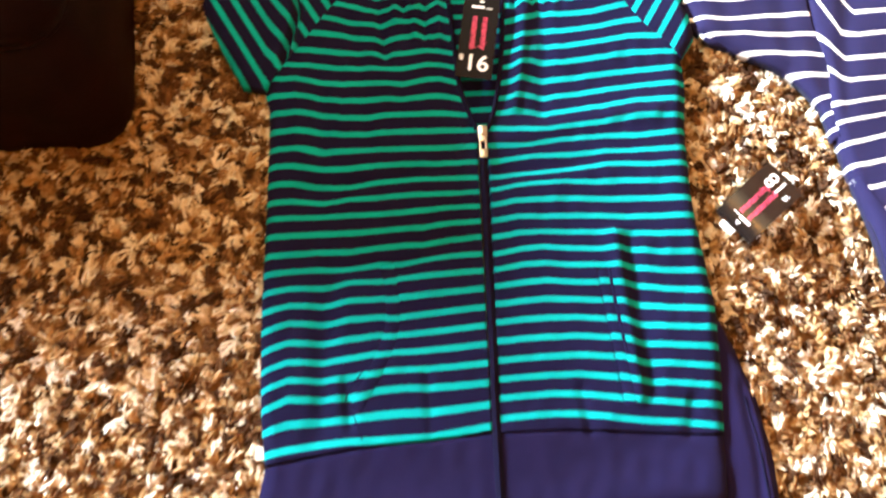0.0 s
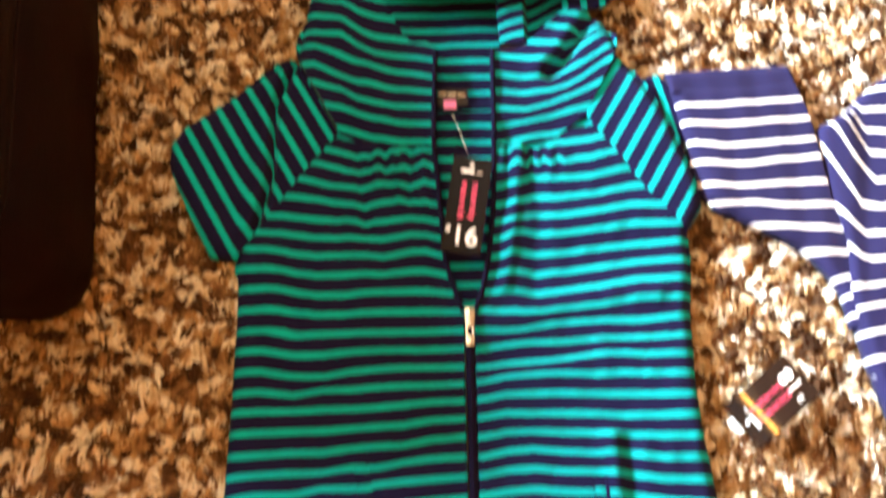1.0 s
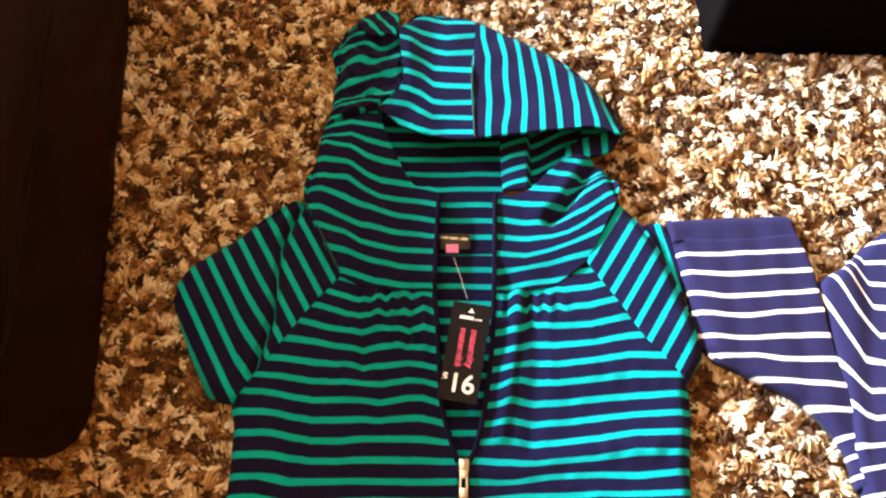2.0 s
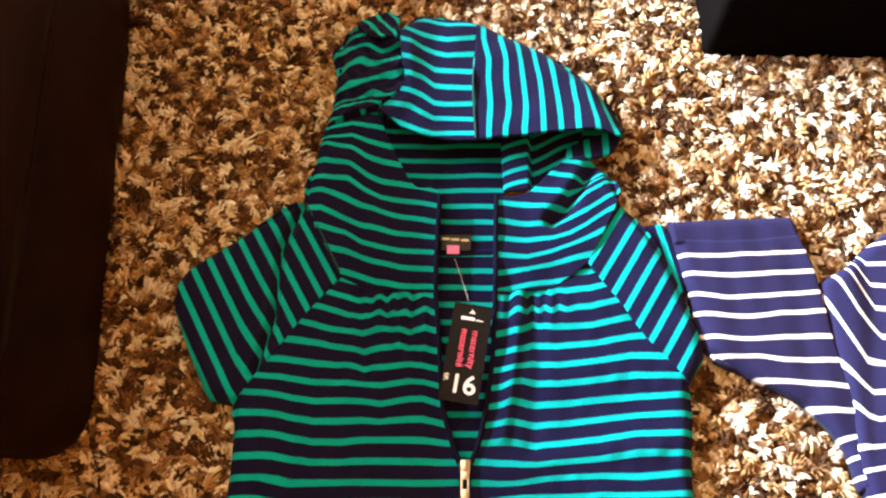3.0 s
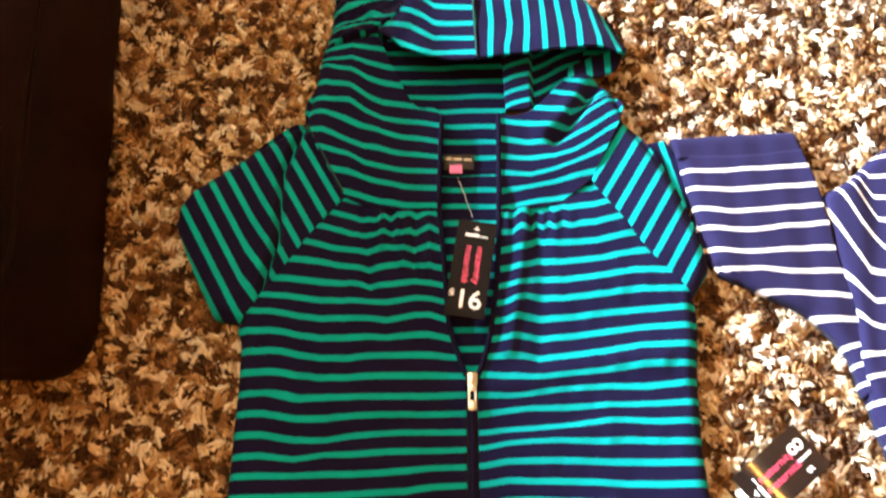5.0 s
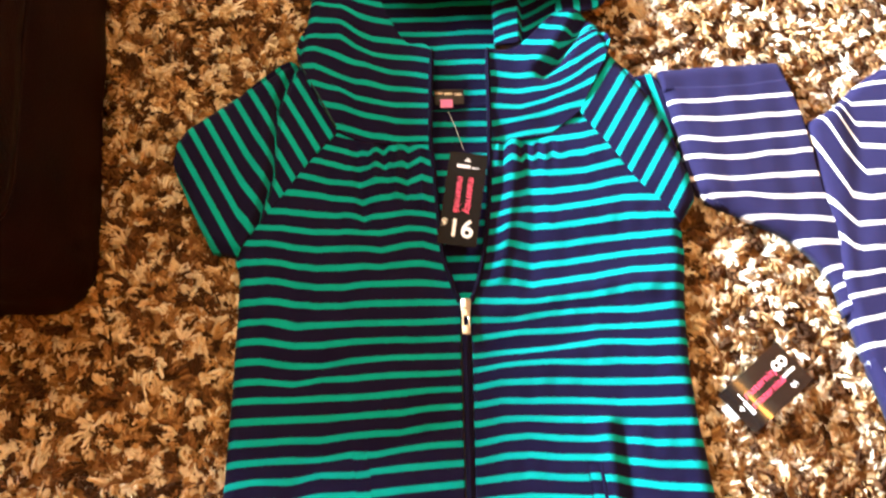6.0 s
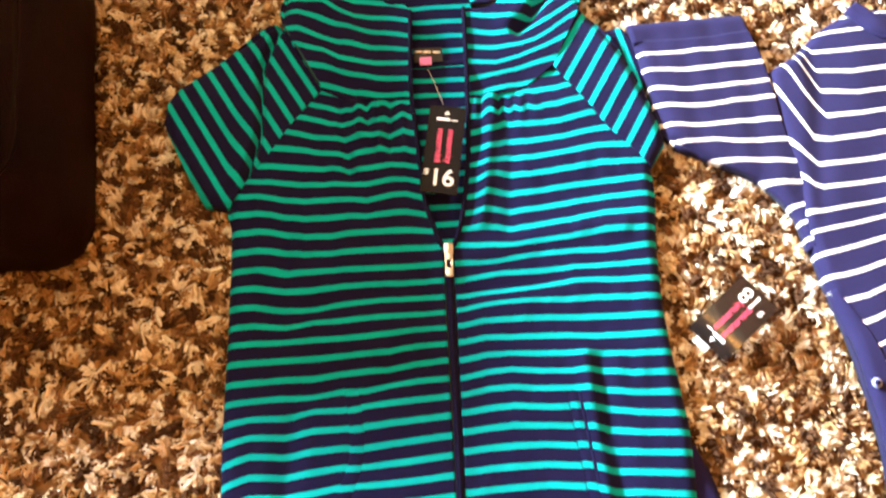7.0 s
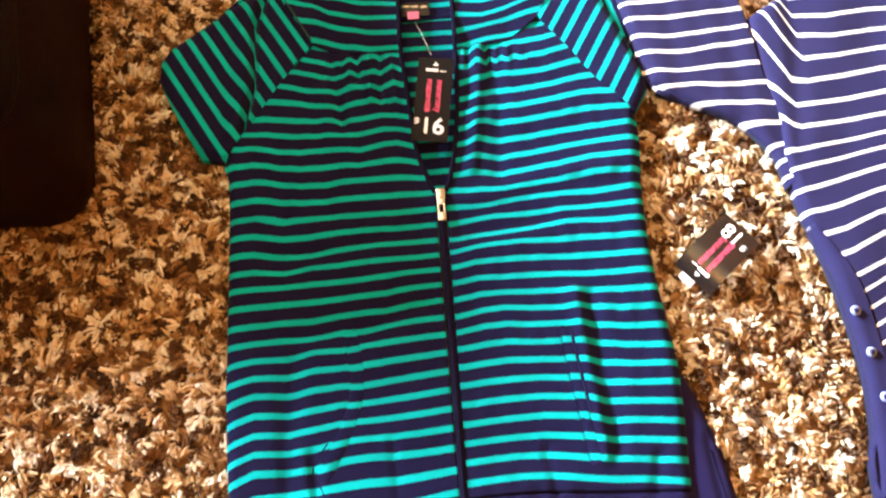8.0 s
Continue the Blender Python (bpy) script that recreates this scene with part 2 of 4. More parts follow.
def tube(name, parent, material, line, radius, n=24, sides=6, label=""):
    p = spline(line, n)
    d = np.gradient(p, axis=0)
    d /= np.linalg.norm(d, axis=1)[:, None] + 1e-9
    s = np.cross(d, (0.0, 0.1, 1.0))
    s /= np.linalg.norm(s, axis=1)[:, None] + 1e-9
    w = np.cross(s, d)
    verts = np.concatenate([p + radius * (np.cos(a) * s + np.sin(a) * w) for a in np.linspace(0, 2 * np.pi, sides, endpoint=False)])
    faces = [(a * n + i, a * n + i + 1, ((a + 1) % sides) * n + i + 1, ((a + 1) % sides) * n + i) for a in range(sides) for i in range(n - 1)]
    faces += [tuple(a * n for a in range(sides)), tuple(a * n + n - 1 for a in reversed(range(sides)))]
    return mesh_object(name, verts, faces, material, parent, label)


def lettering(name, text, size, material, parent, m, onto, label="", bold=0.0):
    """Printed characters that follow the surface of a card."""
    curve = bpy.data.curves.new(name, "FONT")
    curve.body, curve.size, curve.align_x, curve.align_y, curve.extrude, curve.offset = text, 1.0, "CENTER", "CENTER", 0.0, bold
    temp = bpy.data.objects.new(name, curve)
    one = bpy.data.meshes.new_from_object(temp)
    bpy.data.objects.remove(temp)
    bm = bmesh.new()
    bm.from_mesh(one)
    bpy.data.meshes.remove(one)
    bmesh.ops.subdivide_edges(bm, edges=[e for e in bm.edges if e.calc_length() > 0.3], cuts=2)
    for v in bm.verts:
        v.co = onto(m @ (size * v.co))
    return part(name, bm, material, parent, label, smooth=False)


# ---- where the stripes run: metres across, then for every counted stripe its place in millimetres ----
WEAVE_LEFT_LOW = ((-0.245, -0.215, -0.18, -0.15, -0.12, -0.095, -0.07, -0.04, -0.008), {
    -16: (-359, -353, -348, -346, -346, -345, -344, -340, -335),
    -14: (-313, -301, -302, -300, -294, -292, -293, -292, -290),
    -12: (-272, -262, -263, -260, -255, -255, -254, -252, -249),
    -10: (-229, -220, -222, -218, -216, -217, -214, -211, -208),
    -8: (-187, -182, -182, -176, -177, -173, -171, -169, -167),
    -7: (-165, -163, -161, -161, -156, -157, -152, -149, -148),
    -6: (-145, -144, -142, -142, -138, -136, -136, -130, -128),
    -4: (-101, -100, -100, -99, -99, -98, -96, -93, -92),
    -3: (-82, -80, -84, -79, -79, -77, -76, -76, -75),
    -2: (-60, -59, -64, -65, -60, -58, -57, -57, -57),
    0: (-17, -16, -22, -21, -20, -20, -20, -20, -19),
})
WEAVE_LEFT_HIGH = ((-0.245, -0.2, -0.16, -0.13, -0.11, -0.09, -0.075, -0.06, -0.045, -0.02), {
    0: (-17, -17, -21, -20, -20, -20, -20, -20, -20, -19),
    2: (29, 29, 21, 22, 24, 25, 25, 25, 25, 22),
    4: (76, 72, 65, 67, 66, 63, 66, 69, 70, 62),
    6: (113, 112, 107, 107, 103, 104, 106, 108, 106, 101),
    7: (139, 135, 131, 126, 123, 127, 129, 128, 125, 122),
    8: (167, 160, 150, 145, 145, 149, 147, 146, 149, 145),
    9: (190, 181, 174, 164, 164, 167, 165, 168, 170, 165),
    10: (211, 202, 194, 185, 182, 186, 188, 189, 188, 189),
})
WEAVE_RIGHT_LOW = ((0.01, 0.035, 0.06, 0.09, 0.125, 0.14, 0.155, 0.19, 0.235), {
    -16: (-327, -325, -324, -325, -330, -332, -334, -336, -342),
    -15: (-306, -304, -303, -304, -309, -312, -313, -316, -320),
    -13: (-267, -265, -264, -263, -266, -269, -273, -275, -279),
    -11: (-225, -223, -222, -222, -225, -226, -231, -235, -237),
    -9: (-185, -182, -180, -183, -184, -185, -187, -193, -196),
    -8: (-166, -161, -160, -163, -164, -165, -167, -172, -173),
    -7: (-148, -143, -141, -144, -146, -145, -146, -151, -151),
    -5: (-109, -105, -106, -106, -107, -108, -109, -109, -108),
    -3: (-73, -68, -66, -65, -66, -66, -65, -66, -66),
    -2: (-58, -55, -54, -51, -46, -44, -44, -46, -45),
    -1: (-39, -35, -32, -32, -30, -29, -29, -28, -25),
    0: (-19, -20, -18, -12, -10, -9, -9, -8, -4),
})
WEAVE_RIGHT_HIGH = ((0.01, 0.04, 0.05, 0.06, 0.075, 0.1, 0.14, 0.18, 0.23), {
    0: (-19, -21, -20, -18, -14, -11, -9, -10, -4),
    1: (3, 1, 1, 0, 0, 3, 7, 14, 16),
    2: (22, 24, 24, 23, 21, 23, 28, 35, 37),
    4: (60, 64, 68, 67, 65, 66, 71, 75, 79),
    5: (79, 84, 88, 91, 89, 88, 93, 99, 100),
    6: (98, 103, 104, 107, 111, 109, 114, 121, 121),
    7: (118, 123, 124, 126, 133, 131, 135, 143, 150),
    8: (139, 145, 147, 148, 157, 154, 156, 166, 176),
    9: (162, 167, 170, 171, 175, 174, 178, 190, 200),
    10: (186, 189, 190, 191, 195, 196, 201, 213, 223),
})
WEAVE_COLLAR_LEFT = ((-0.17, -0.14, -0.12, -0.1, -0.075, -0.035), {
    0: (222, 216, 211, 204, 200, 199),
    1: (249, 241, 233, 227, 221, 219),
    2: (273, 265, 250, 245, 241, 240),
    3: (296, 282, 271, 267, 263, 259),
    4: (322, 309, 299, 291, 285, 279),
    5: (340, 335, 321, 310, 306, 301),
    6: (363, 355, 342, 333, 328, 320),
    7: (388, 381, 367, 361, 355, 347),
    8: (394, 398, 388, 383, 378, 370),
    9: (407, 415, 411, 408, 409, 409),
})
WEAVE_COLLAR_RIGHT = ((0.035, 0.07, 0.1, 0.12, 0.14, 0.165, 0.185), {
    0: (196, 203, 208, 211, 214, 219, 222),
    1: (216, 222, 230, 236, 242, 247, 251),
    2: (238, 236, 245, 253, 263, 276, 280),
    3: (259, 258, 261, 268, 280, 299, 309),
    4: (282, 278, 279, 288, 297, 316, 329),
    5: (306, 303, 299, 301, 322, 338, 343),
    6: (327, 325, 321, 318, 334, 345, 349),
    7: (352, 350, 347, 343, 338, 349, 353),
})
WEAVE_HOOD = ((-0.09, -0.07, -0.055, -0.04, -0.025, 0.01), {
    0: (411, 402, 396, 392, 393, 394),
    1: (436, 433, 423, 414, 414, 413),
    2: (460, 455, 448, 436, 434, 436),
    3: (485, 481, 475, 462, 460, 459),
    4: (511, 505, 497, 486, 485, 483),
    5: (538, 532, 520, 513, 509, 512),
    6: (560, 548, 541, 537, 534, 539),
    7: (577, 572, 568, 564, 560, 562),
})
WEAVE_HOOD_SIDE = ((-0.16, -0.135, -0.11, -0.08), {
    0: (400, 405, 413, 419),
    1: (412, 422, 423, 429),
    2: (429, 437, 438, 440),
    3: (437, 442, 445, 458),
    4: (463, 468, 471, 485),
    5: (492, 496, 498, 509),
    6: (522, 520, 520, 531),
    7: (537, 542, 549, 557),
})
WEAVE_HOOD_RIGHT = ((0.39, 0.41, 0.43, 0.45, 0.47, 0.5, 0.54), {
    0: (26, 27, 28, 27, 26, 27, 21),
    1: (45, 49, 51, 49, 48, 49, 43),
    2: (68, 70, 71, 70, 69, 67, 63),
    3: (91, 91, 91, 91, 90, 86, 82),
    4: (112, 112, 111, 110, 108, 105, 103),
    5: (133, 133, 134, 132, 131, 130, 129),
    6: (157, 157, 154, 151, 149, 147, 143),
    7: (182, 175, 170, 166, 162, 156, 148),
})
WEAVE_TOP = ((0.345, 0.37, 0.4, 0.425, 0.436, 0.457, 0.5, 0.55), {
    -11: (-178, -173, -167, -162, -160, -155, -134, -124),
    -10: (-158, -153, -147, -142, -140, -135, -117, -107),
    -9: (-129, -124, -118, -113, -111, -106, -86, -76),
    -8: (-99, -94, -88, -83, -82, -78, -61, -50),
    -7: (-69, -64, -58, -54, -53, -49, -35, -23),
    -6: (-41, -36, -30, -26, -24, -19, -8, 2),
    -5: (-12, -8, -2, 2, 4, 7, 16, 24),
    -4: (11, 16, 22, 24, 25, 28, 34, 42),
    -3: (130, 112, 88, 58, 54, 55, 60, 66),
    -2: (190, 165, 128, 95, 84, 84, 88, 95),
    -1: (260, 245, 202, 140, 118, 115, 119, 127),
    0: (300, 290, 255, 208, 180, 146, 148, 156),
    1: (320, 310, 290, 250, 225, 182, 176, 183),
    2: (340, 330, 310, 275, 250, 210, 205, 212),
    3: (360, 350, 330, 300, 280, 236, 236, 240),
    4: (380, 370, 350, 325, 305, 262, 264, 268),
})
WEAVE_TOP_SLEEVE = ((0.25, 0.29, 0.32, 0.35, 0.38, 0.41), {
    -8: (2, 10, 16, 22, 28, 36),
    -7: (75, 72, 70, 68, 65, 64),
    -6: (101, 99, 97, 95, 93, 91),
    -5: (125, 123, 124, 119, 120, 121),
    -4: (148, 144, 143, 146, 148, 147),
    -3: (176, 171, 170, 175, 176, 179),
    -2: (199, 192, 194, 196, 199, 202),
    -1: (223, 221, 221, 224, 226, 227),
    0: (246, 245, 247, 249, 251, 252),
})

# ---- the room ----
west, east, south, north, high = ROOM
tagged(part("floor", box((west, south, -0.10), (east, north, 0.0)), backing, None), "brown carpet floor under the shag pile", "floor", kind="structure")
tagged(part("ceiling", box((west, south, high), (east, north, high + 0.1)), white_paint, None), "plain tan ceiling", "ceiling", kind="structure")
tagged(part("wall_east", box((east, south - 0.1, -0.1), (east + 0.1, north + 0.1, high + 0.1)), wall_paint, None), "plain tan painted wall", "wall", kind="structure")
tagged(part("wall_south", box((west, south - 0.1, -0.1), (east, south, high + 0.1)), wall_paint, None), "plain tan painted wall", "wall", kind="structure")
tagged(part("wall_north", box((west, north, -0.1), (east, north + 0.1, high + 0.1)), wall_paint, None), "plain tan painted wall", "wall", kind="structure")
w0, w1, w2, w3 = WINDOW
bm = bmesh.new()
for lo, hi in (((west - 0.12, south - 0.1, -0.1), (west, w0, high + 0.1)), ((west - 0.12, w1, -0.1), (west, north + 0.1, high + 0.1)),
               ((west - 0.12, w0, -0.1), (west, w1, w2)), ((west - 0.12, w0, w3), (west, w1, high + 0.1))):
    piece = box(lo, hi)
    me = bpy.data.meshes.new("wall_piece")
    piece.to_mesh(me)
    piece.free()
    bm.from_mesh(me)
    bpy.data.meshes.remove(me)
tagged(part("wall_west", bm, wall_paint, None), "tan painted wall with one window opening", "wall", kind="structure")
window = thing("window_1", "tan painted window letting in daylight", "window", kind="structure")
for lo, hi in (((west - 0.11, w0, w2), (west - 0.07, w0 + 0.05, w3)), ((west - 0.11, w1 - 0.05, w2), (west - 0.07, w1, w3)),
               ((west - 0.11, w0 + 0.05, w2), (west - 0.07, w1 - 0.05, w2 + 0.05)), ((west - 0.11, w0 + 0.05, w3 - 0.05), (west - 0.07, w1 - 0.05, w3))):
    part("window_frame", box(lo, hi, 0.004), white_paint, window)

# ---- ottoman and cabinet ----
ottoman = thing("ottoman", "dark brown leather ottoman standing on the shag rug", "ottoman")


def rounded(corners, radius, n=8):
    out = []
    for k, c in enumerate(corners):
        a, b2 = Vector(corners[k - 1]) - Vector(c), Vector(corners[(k + 1) % len(corners)]) - Vector(c)
        p, q = Vector(c) + a.normalized() * radius, Vector(c) + b2.normalized() * radius
        for s in map(float, np.linspace(0, 1, n)):
            out.append((1 - s) ** 2 * p + 2 * s * (1 - s) * Vector(c) + s * s * q)
        for s in map(float, np.linspace(0, 1, 26)[1:-1]):
            nxt = Vector(corners[(k + 1) % len(corners)])
            out.append(q + s * (nxt - b2.normalized() * radius - q))
    return np.array([tuple(v) for v in out])


OTTOMAN = [(-1.15, 0.002), (-0.399, -0.001), (-0.488, 1.05), (-1.15, 1.05)]
ring = rounded(OTTOMAN, 0.064)
centre = ring.mean(0)


def lathe_up(name, profile, material, label="", seed=1, cap=True):
    rows = []
    for z, inset in profile:
        d = centre - ring
        far = np.linalg.norm(d, axis=1)[:, None]
        q = ring + d / far * inset
        wob = 0.004 * ripple(q[:, 0] + 0.7 * z, q[:, 1] + z, 0.16, seed) + 0.0014 * ripple(q[:, 0] + 0.5 * z, q[:, 1] + 0.8 * z, 0.05, seed + 7) if inset < 0.2 else 0
        q = q + (d / far) * np.reshape(wob, (-1, 1)) if inset < 0.2 else q
        rows.append(np.c_[q, np.full(len(q), z) + 0.0015 * ripple(q[:, 0], q[:, 1], 0.2, seed + 3)])
    n = len(ring)
    faces = [(a * n + i, a * n + (i + 1) % n, (a + 1) * n + (i + 1) % n, (a + 1) * n + i) for a in range(len(rows) - 1) for i in range(n)]
    if cap:
        faces.append(tuple((len(rows) - 1) * n + i for i in range(n)))
    return mesh_object(name, np.concatenate(rows), faces, material, ottoman, label)


lathe_up("body", [(0.0, 0.008), (0.012, 0.003), (0.03, -0.001), (0.05, -0.002), (0.075, -0.003), (0.10, -0.004), (0.125, -0.003), (0.15, -0.002), (0.18, 0.001), (0.209, 0.004), (0.225, 0.014)], leather)
lathe_up("cushion", [(0.220, 0.016), (0.230, 0.002), (0.253, -0.006), (0.290, -0.004), (0.318, 0.010), (0.333, 0.040), (0.341, 0.10), (0.345, 0.3)], leather, "padded leather cushion top", 5)
loop = np.vstack([ring, ring[:1]])
d = centre - loop
loop = loop + d / np.linalg.norm(d, axis=1)[:, None] * 0.006
tube("piping", ottoman, leather, [(*q, 0.223) for q in loop], 0.005, 200)

case = thing("storage_case", "low black fabric storage case lying on the shag rug", "case")
part("tray", box((0.312, 0.549, 0.0), (1.052, 0.932, 0.130), 0.012, 4), black_paint, case)
part("lid", box((0.310, 0.547, 0.131), (1.055, 0.935, 0.165), 0.012, 4), black_paint, case)

# ---- hooded jacket ----
jacket = thing("hooded_jacket", "navy and teal striped hooded jacket, half unzipped, lying on the rug", "jacket")
HEM_L = [(-0.238, -0.3655), (-0.141, -0.3505), (-0.07, -0.3445), (-0.005, -0.3385)]
HEM_R = [(0.003, -0.3415), (0.072, -0.3405), (0.148, -0.3455), (0.236, -0.3505)]
SIDE_L = [(-0.238, -0.3685), (-0.244, -0.305), (-0.246, -0.21), (-0.245, -0.12), (-0.244, -0.015), (-0.245, 0.035), (-0.248, 0.062)]
RAGLAN_L = [(-0.248, 0.062), (-0.224, 0.099), (-0.197, 0.136), (-0.169, 0.177), (-0.141, 0.211)]
SIDE_R = [(0.236, -0.3505), (0.242, -0.247), (0.241, -0.178), (0.235, -0.119), (0.233, -0.071), (0.237, 0.0), (0.242, 0.091)]
RAGLAN_R = [(0.242, 0.091), (0.222, 0.117), (0.199, 0.143), (0.172, 0.185), (0.14, 0.232)]
OPEN_L = [(-0.006, 0.001), (-0.016, 0.032), (-0.024, 0.066), (-0.030, 0.15), (-0.034, 0.196)]
OPEN_R = [(0.006, 0.001), (0.014, 0.022), (0.022, 0.06), (0.030, 0.124), (0.033, 0.196)]
YOKE_L = [(-0.141, 0.211), (-0.113, 0.198), (-0.081, 0.194), (-0.034, 0.196)]
YOKE_R = [(0.033, 0.196), (0.09, 0.199), (0.113, 0.211), (0.14, 0.232)]
# Folds: line, half width, height.
FOLDS = [
    ([(-0.120, 0.190), (-0.114, 0.140), (-0.108, 0.095)], 0.006, -0.0055), ([(-0.100, 0.192), (-0.098, 0.150)], 0.005, 0.0045),
    ([(-0.088, 0.192), (-0.086, 0.160)], 0.004, -0.0045), ([(-0.074, 0.192), (-0.074, 0.130)], 0.005, 0.0045),
    ([(-0.060, 0.190), (-0.062, 0.125)], 0.004, -0.0045), ([(-0.046, 0.185), (-0.044, 0.115)], 0.005, 0.004),
    ([(-0.150, 0.150), (-0.130, 0.060), (-0.135, -0.010)], 0.012, -0.003), ([(-0.215, 0.075), (-0.212, -0.020)], 0.010, 0.003),
    ([(-0.185, 0.070), (-0.182, -0.020)], 0.010, -0.003),
    ([(0.060, 0.196), (0.054, 0.120), (0.040, 0.030)], 0.008, 0.006), ([(0.078, 0.190), (0.080, 0.110), (0.070, 0.020)], 0.010, -0.004),
    ([(0.050, 0.196), (0.047, 0.165)], 0.004, -0.0045), ([(0.070, 0.196), (0.069, 0.170)], 0.003, -0.0045),
    ([(0.030, -0.012), (0.120, 0.012), (0.200, 0.020)], 0.012, 0.003), ([(0.020, -0.055), (0.120, -0.040)], 0.010, -0.003),
    ([(-0.200, -0.065), (-0.120, -0.060), (-0.050, -0.045)], 0.010, -0.003), ([(-0.170, -0.155), (-0.090, -0.160), (-0.030, -0.130)], 0.009, -0.003),
    ([(0.139, -0.130), (0.143, -0.200), (0.148, -0.310)], 0.009, 0.0046), ([(0.157, -0.135), (0.161, -0.200), (0.166, -0.300)], 0.009, -0.0048),
    ([(-0.165, -0.170), (-0.180, -0.260), (-0.185, -0.340)], 0.012, -0.003), ([(-0.155, -0.285), (-0.150, -0.330)], 0.006, -0.005),
    ([(-0.07, -0.28), (-0.068, -0.345)], 0.005, -0.002), ([(0.090, -0.300), (0.095, -0.342)], 0.006, -0.003), ([(0.205, -0.315), (0.200, -0.345)], 0.007, -0.003),
]


FOLDS += [([(-0.180, -0.19), (-0.178, -0.26), (-0.172, -0.34)], 0.014, -0.003)]


def gathers(x, y):
    """Small puckers along the seam under the collar."""
    return np.sin(x * 330 + 1.8 * np.sin(x * 75)) * np.exp(-((y - 0.180) / 0.016) ** 2) * np.clip((0.128 - abs(x)) / 0.02, 0, 1)


def chest(x, y):
    """The height of the jacket's fronts over the floor."""
    z = 0.034 + 0.0016 * ripple(x, y, 0.11, 3) + 0.0006 * ripple(x, y, 0.035, 4) + 0.0016 * gathers(x, y)
    for line, width, height in FOLDS:
        z = z + height * np.exp(-(away(x, y, line) / width) ** 2)
    return z


low_l, high_l, low_r, high_r = weave(WEAVE_LEFT_LOW), weave(WEAVE_LEFT_HIGH), weave(WEAVE_RIGHT_LOW), weave(WEAVE_RIGHT_HIGH)


def blend_rows(low, upper):
    def count(x, y):
        k = np.clip((y + 0.02) / 0.006, 0, 1)
        return (1 - k) * low(x, y) + k * upper(x, y) + 0.13 * gathers(x, y)
    return count


count_l, count_r = blend_rows(low_l, high_l), blend_rows(low_r, high_r)
cloth("left_front", jacket, jacket_cloth, HEM_L, [(-0.006, -0.3415), (-0.006, -0.2), (-0.006, -0.05), *OPEN_L], YOKE_L, [*SIDE_L[:-1], *RAGLAN_L], 96, 190, chest, count_l, floor_z=0.014, free=[SIDE_L])
cloth("right_front", jacket, jacket_cloth, HEM_R, [*SIDE_R[:-1], *RAGLAN_R], YOKE_R, [(0.003, -0.3415), (0.005, -0.2), (0.006, -0.05), *OPEN_R], 96, 190, chest, count_r, floor_z=0.014, free=[SIDE_R])

# waistband
rib = lambda x, y: chest(x, y) - 0.002
cloth("waistband", jacket, rib_cloth, [(-0.246, -0.412), (-0.107, -0.420), (-0.001, -0.422)], [(-0.001, -0.422), (-0.004, -0.3425)], [(-0.238, -0.3695), (-0.141, -0.3545), (-0.07, -0.3485), (-0.004, -0.3425)], [(-0.246, -0.412), (-0.238, -0.3695)], 110, 20, rib, None, floor_z=0.014, free=[[(-0.246, -0.412), (-0.238, -0.3695)], [(-0.246, -0.412), (-0.107, -0.420), (-0.001, -0.422)]], label="plain navy jersey waistband")
cloth("waistband", jacket, rib_cloth, [(0.0, -0.422), (0.125, -0.423), (0.230, -0.421)], [(0.230, -0.421), (0.236, -0.3515)], [(0.002, -0.3425), (0.072, -0.3415), (0.148, -0.3465), (0.236, -0.3515)], [(0.0, -0.422), (0.002, -0.3425)], 110, 20, rib, None, floor_z=0.014, free=[[(0.230, -0.421), (0.236, -0.3515)], [(0.0, -0.422), (0.125, -0.423), (0.230, -0.421)]], label="plain navy jersey waistband")

# sleeves
CREASE = [(-0.190, 0.305), (-0.213, 0.245), (-0.213, 0.160), (-0.228, 0.095)]


def sleeve_l_lift(x, y):
    return 0.036 + 0.0015 * ripple(x, y, 0.08, 8) - 0.010 * np.exp(-(away(x, y, CREASE) / 0.004) ** 2) + 0.005 * np.exp(-(away(x + 0.012, y, CREASE) / 0.009) ** 2)


def sleeve_l_count(x, y):
    past = np.clip((x - np.interp(y, [0.095, 0.160, 0.245, 0.305], [-0.228, -0.213, -0.213, -0.190])) / 0.0012 + 0.5, 0, 1)
    bend = 0.35 * np.clip((0.20 - y) / 0.10, 0, 1) * np.clip((x + 0.25) / 0.03, 0, 1) * (1 - past)
    return ((x + 0.313) * 0.869 + (y - 0.222) * 0.495) / 0.0205 + 0.46 * past - bend


CUFF_L = [(-0.278, 0.069), (-0.322, 0.159), (-0.328, 0.19), (-0.324, 0.215)]
OVER_L = [(-0.324, 0.215), (-0.261, 0.264), (-0.190, 0.308)]
cloth("sleeve", jacket, jacket_cloth, [(-0.278, 0.069), (-0.248, 0.062)], RAGLAN_L, [*OVER_L, (-0.165, 0.258), (-0.141, 0.211)], CUFF_L, 130, 90, sleeve_l_lift, sleeve_l_count, floor_z=0.015, free=[CUFF_L, OVER_L, [(-0.278, 0.069), (-0.250, 0.064)]])


def sleeve_r_count(x, y):
    return ((x - 0.187) * 0.857 - (y - 0.308) * 0.515) / 0.0203


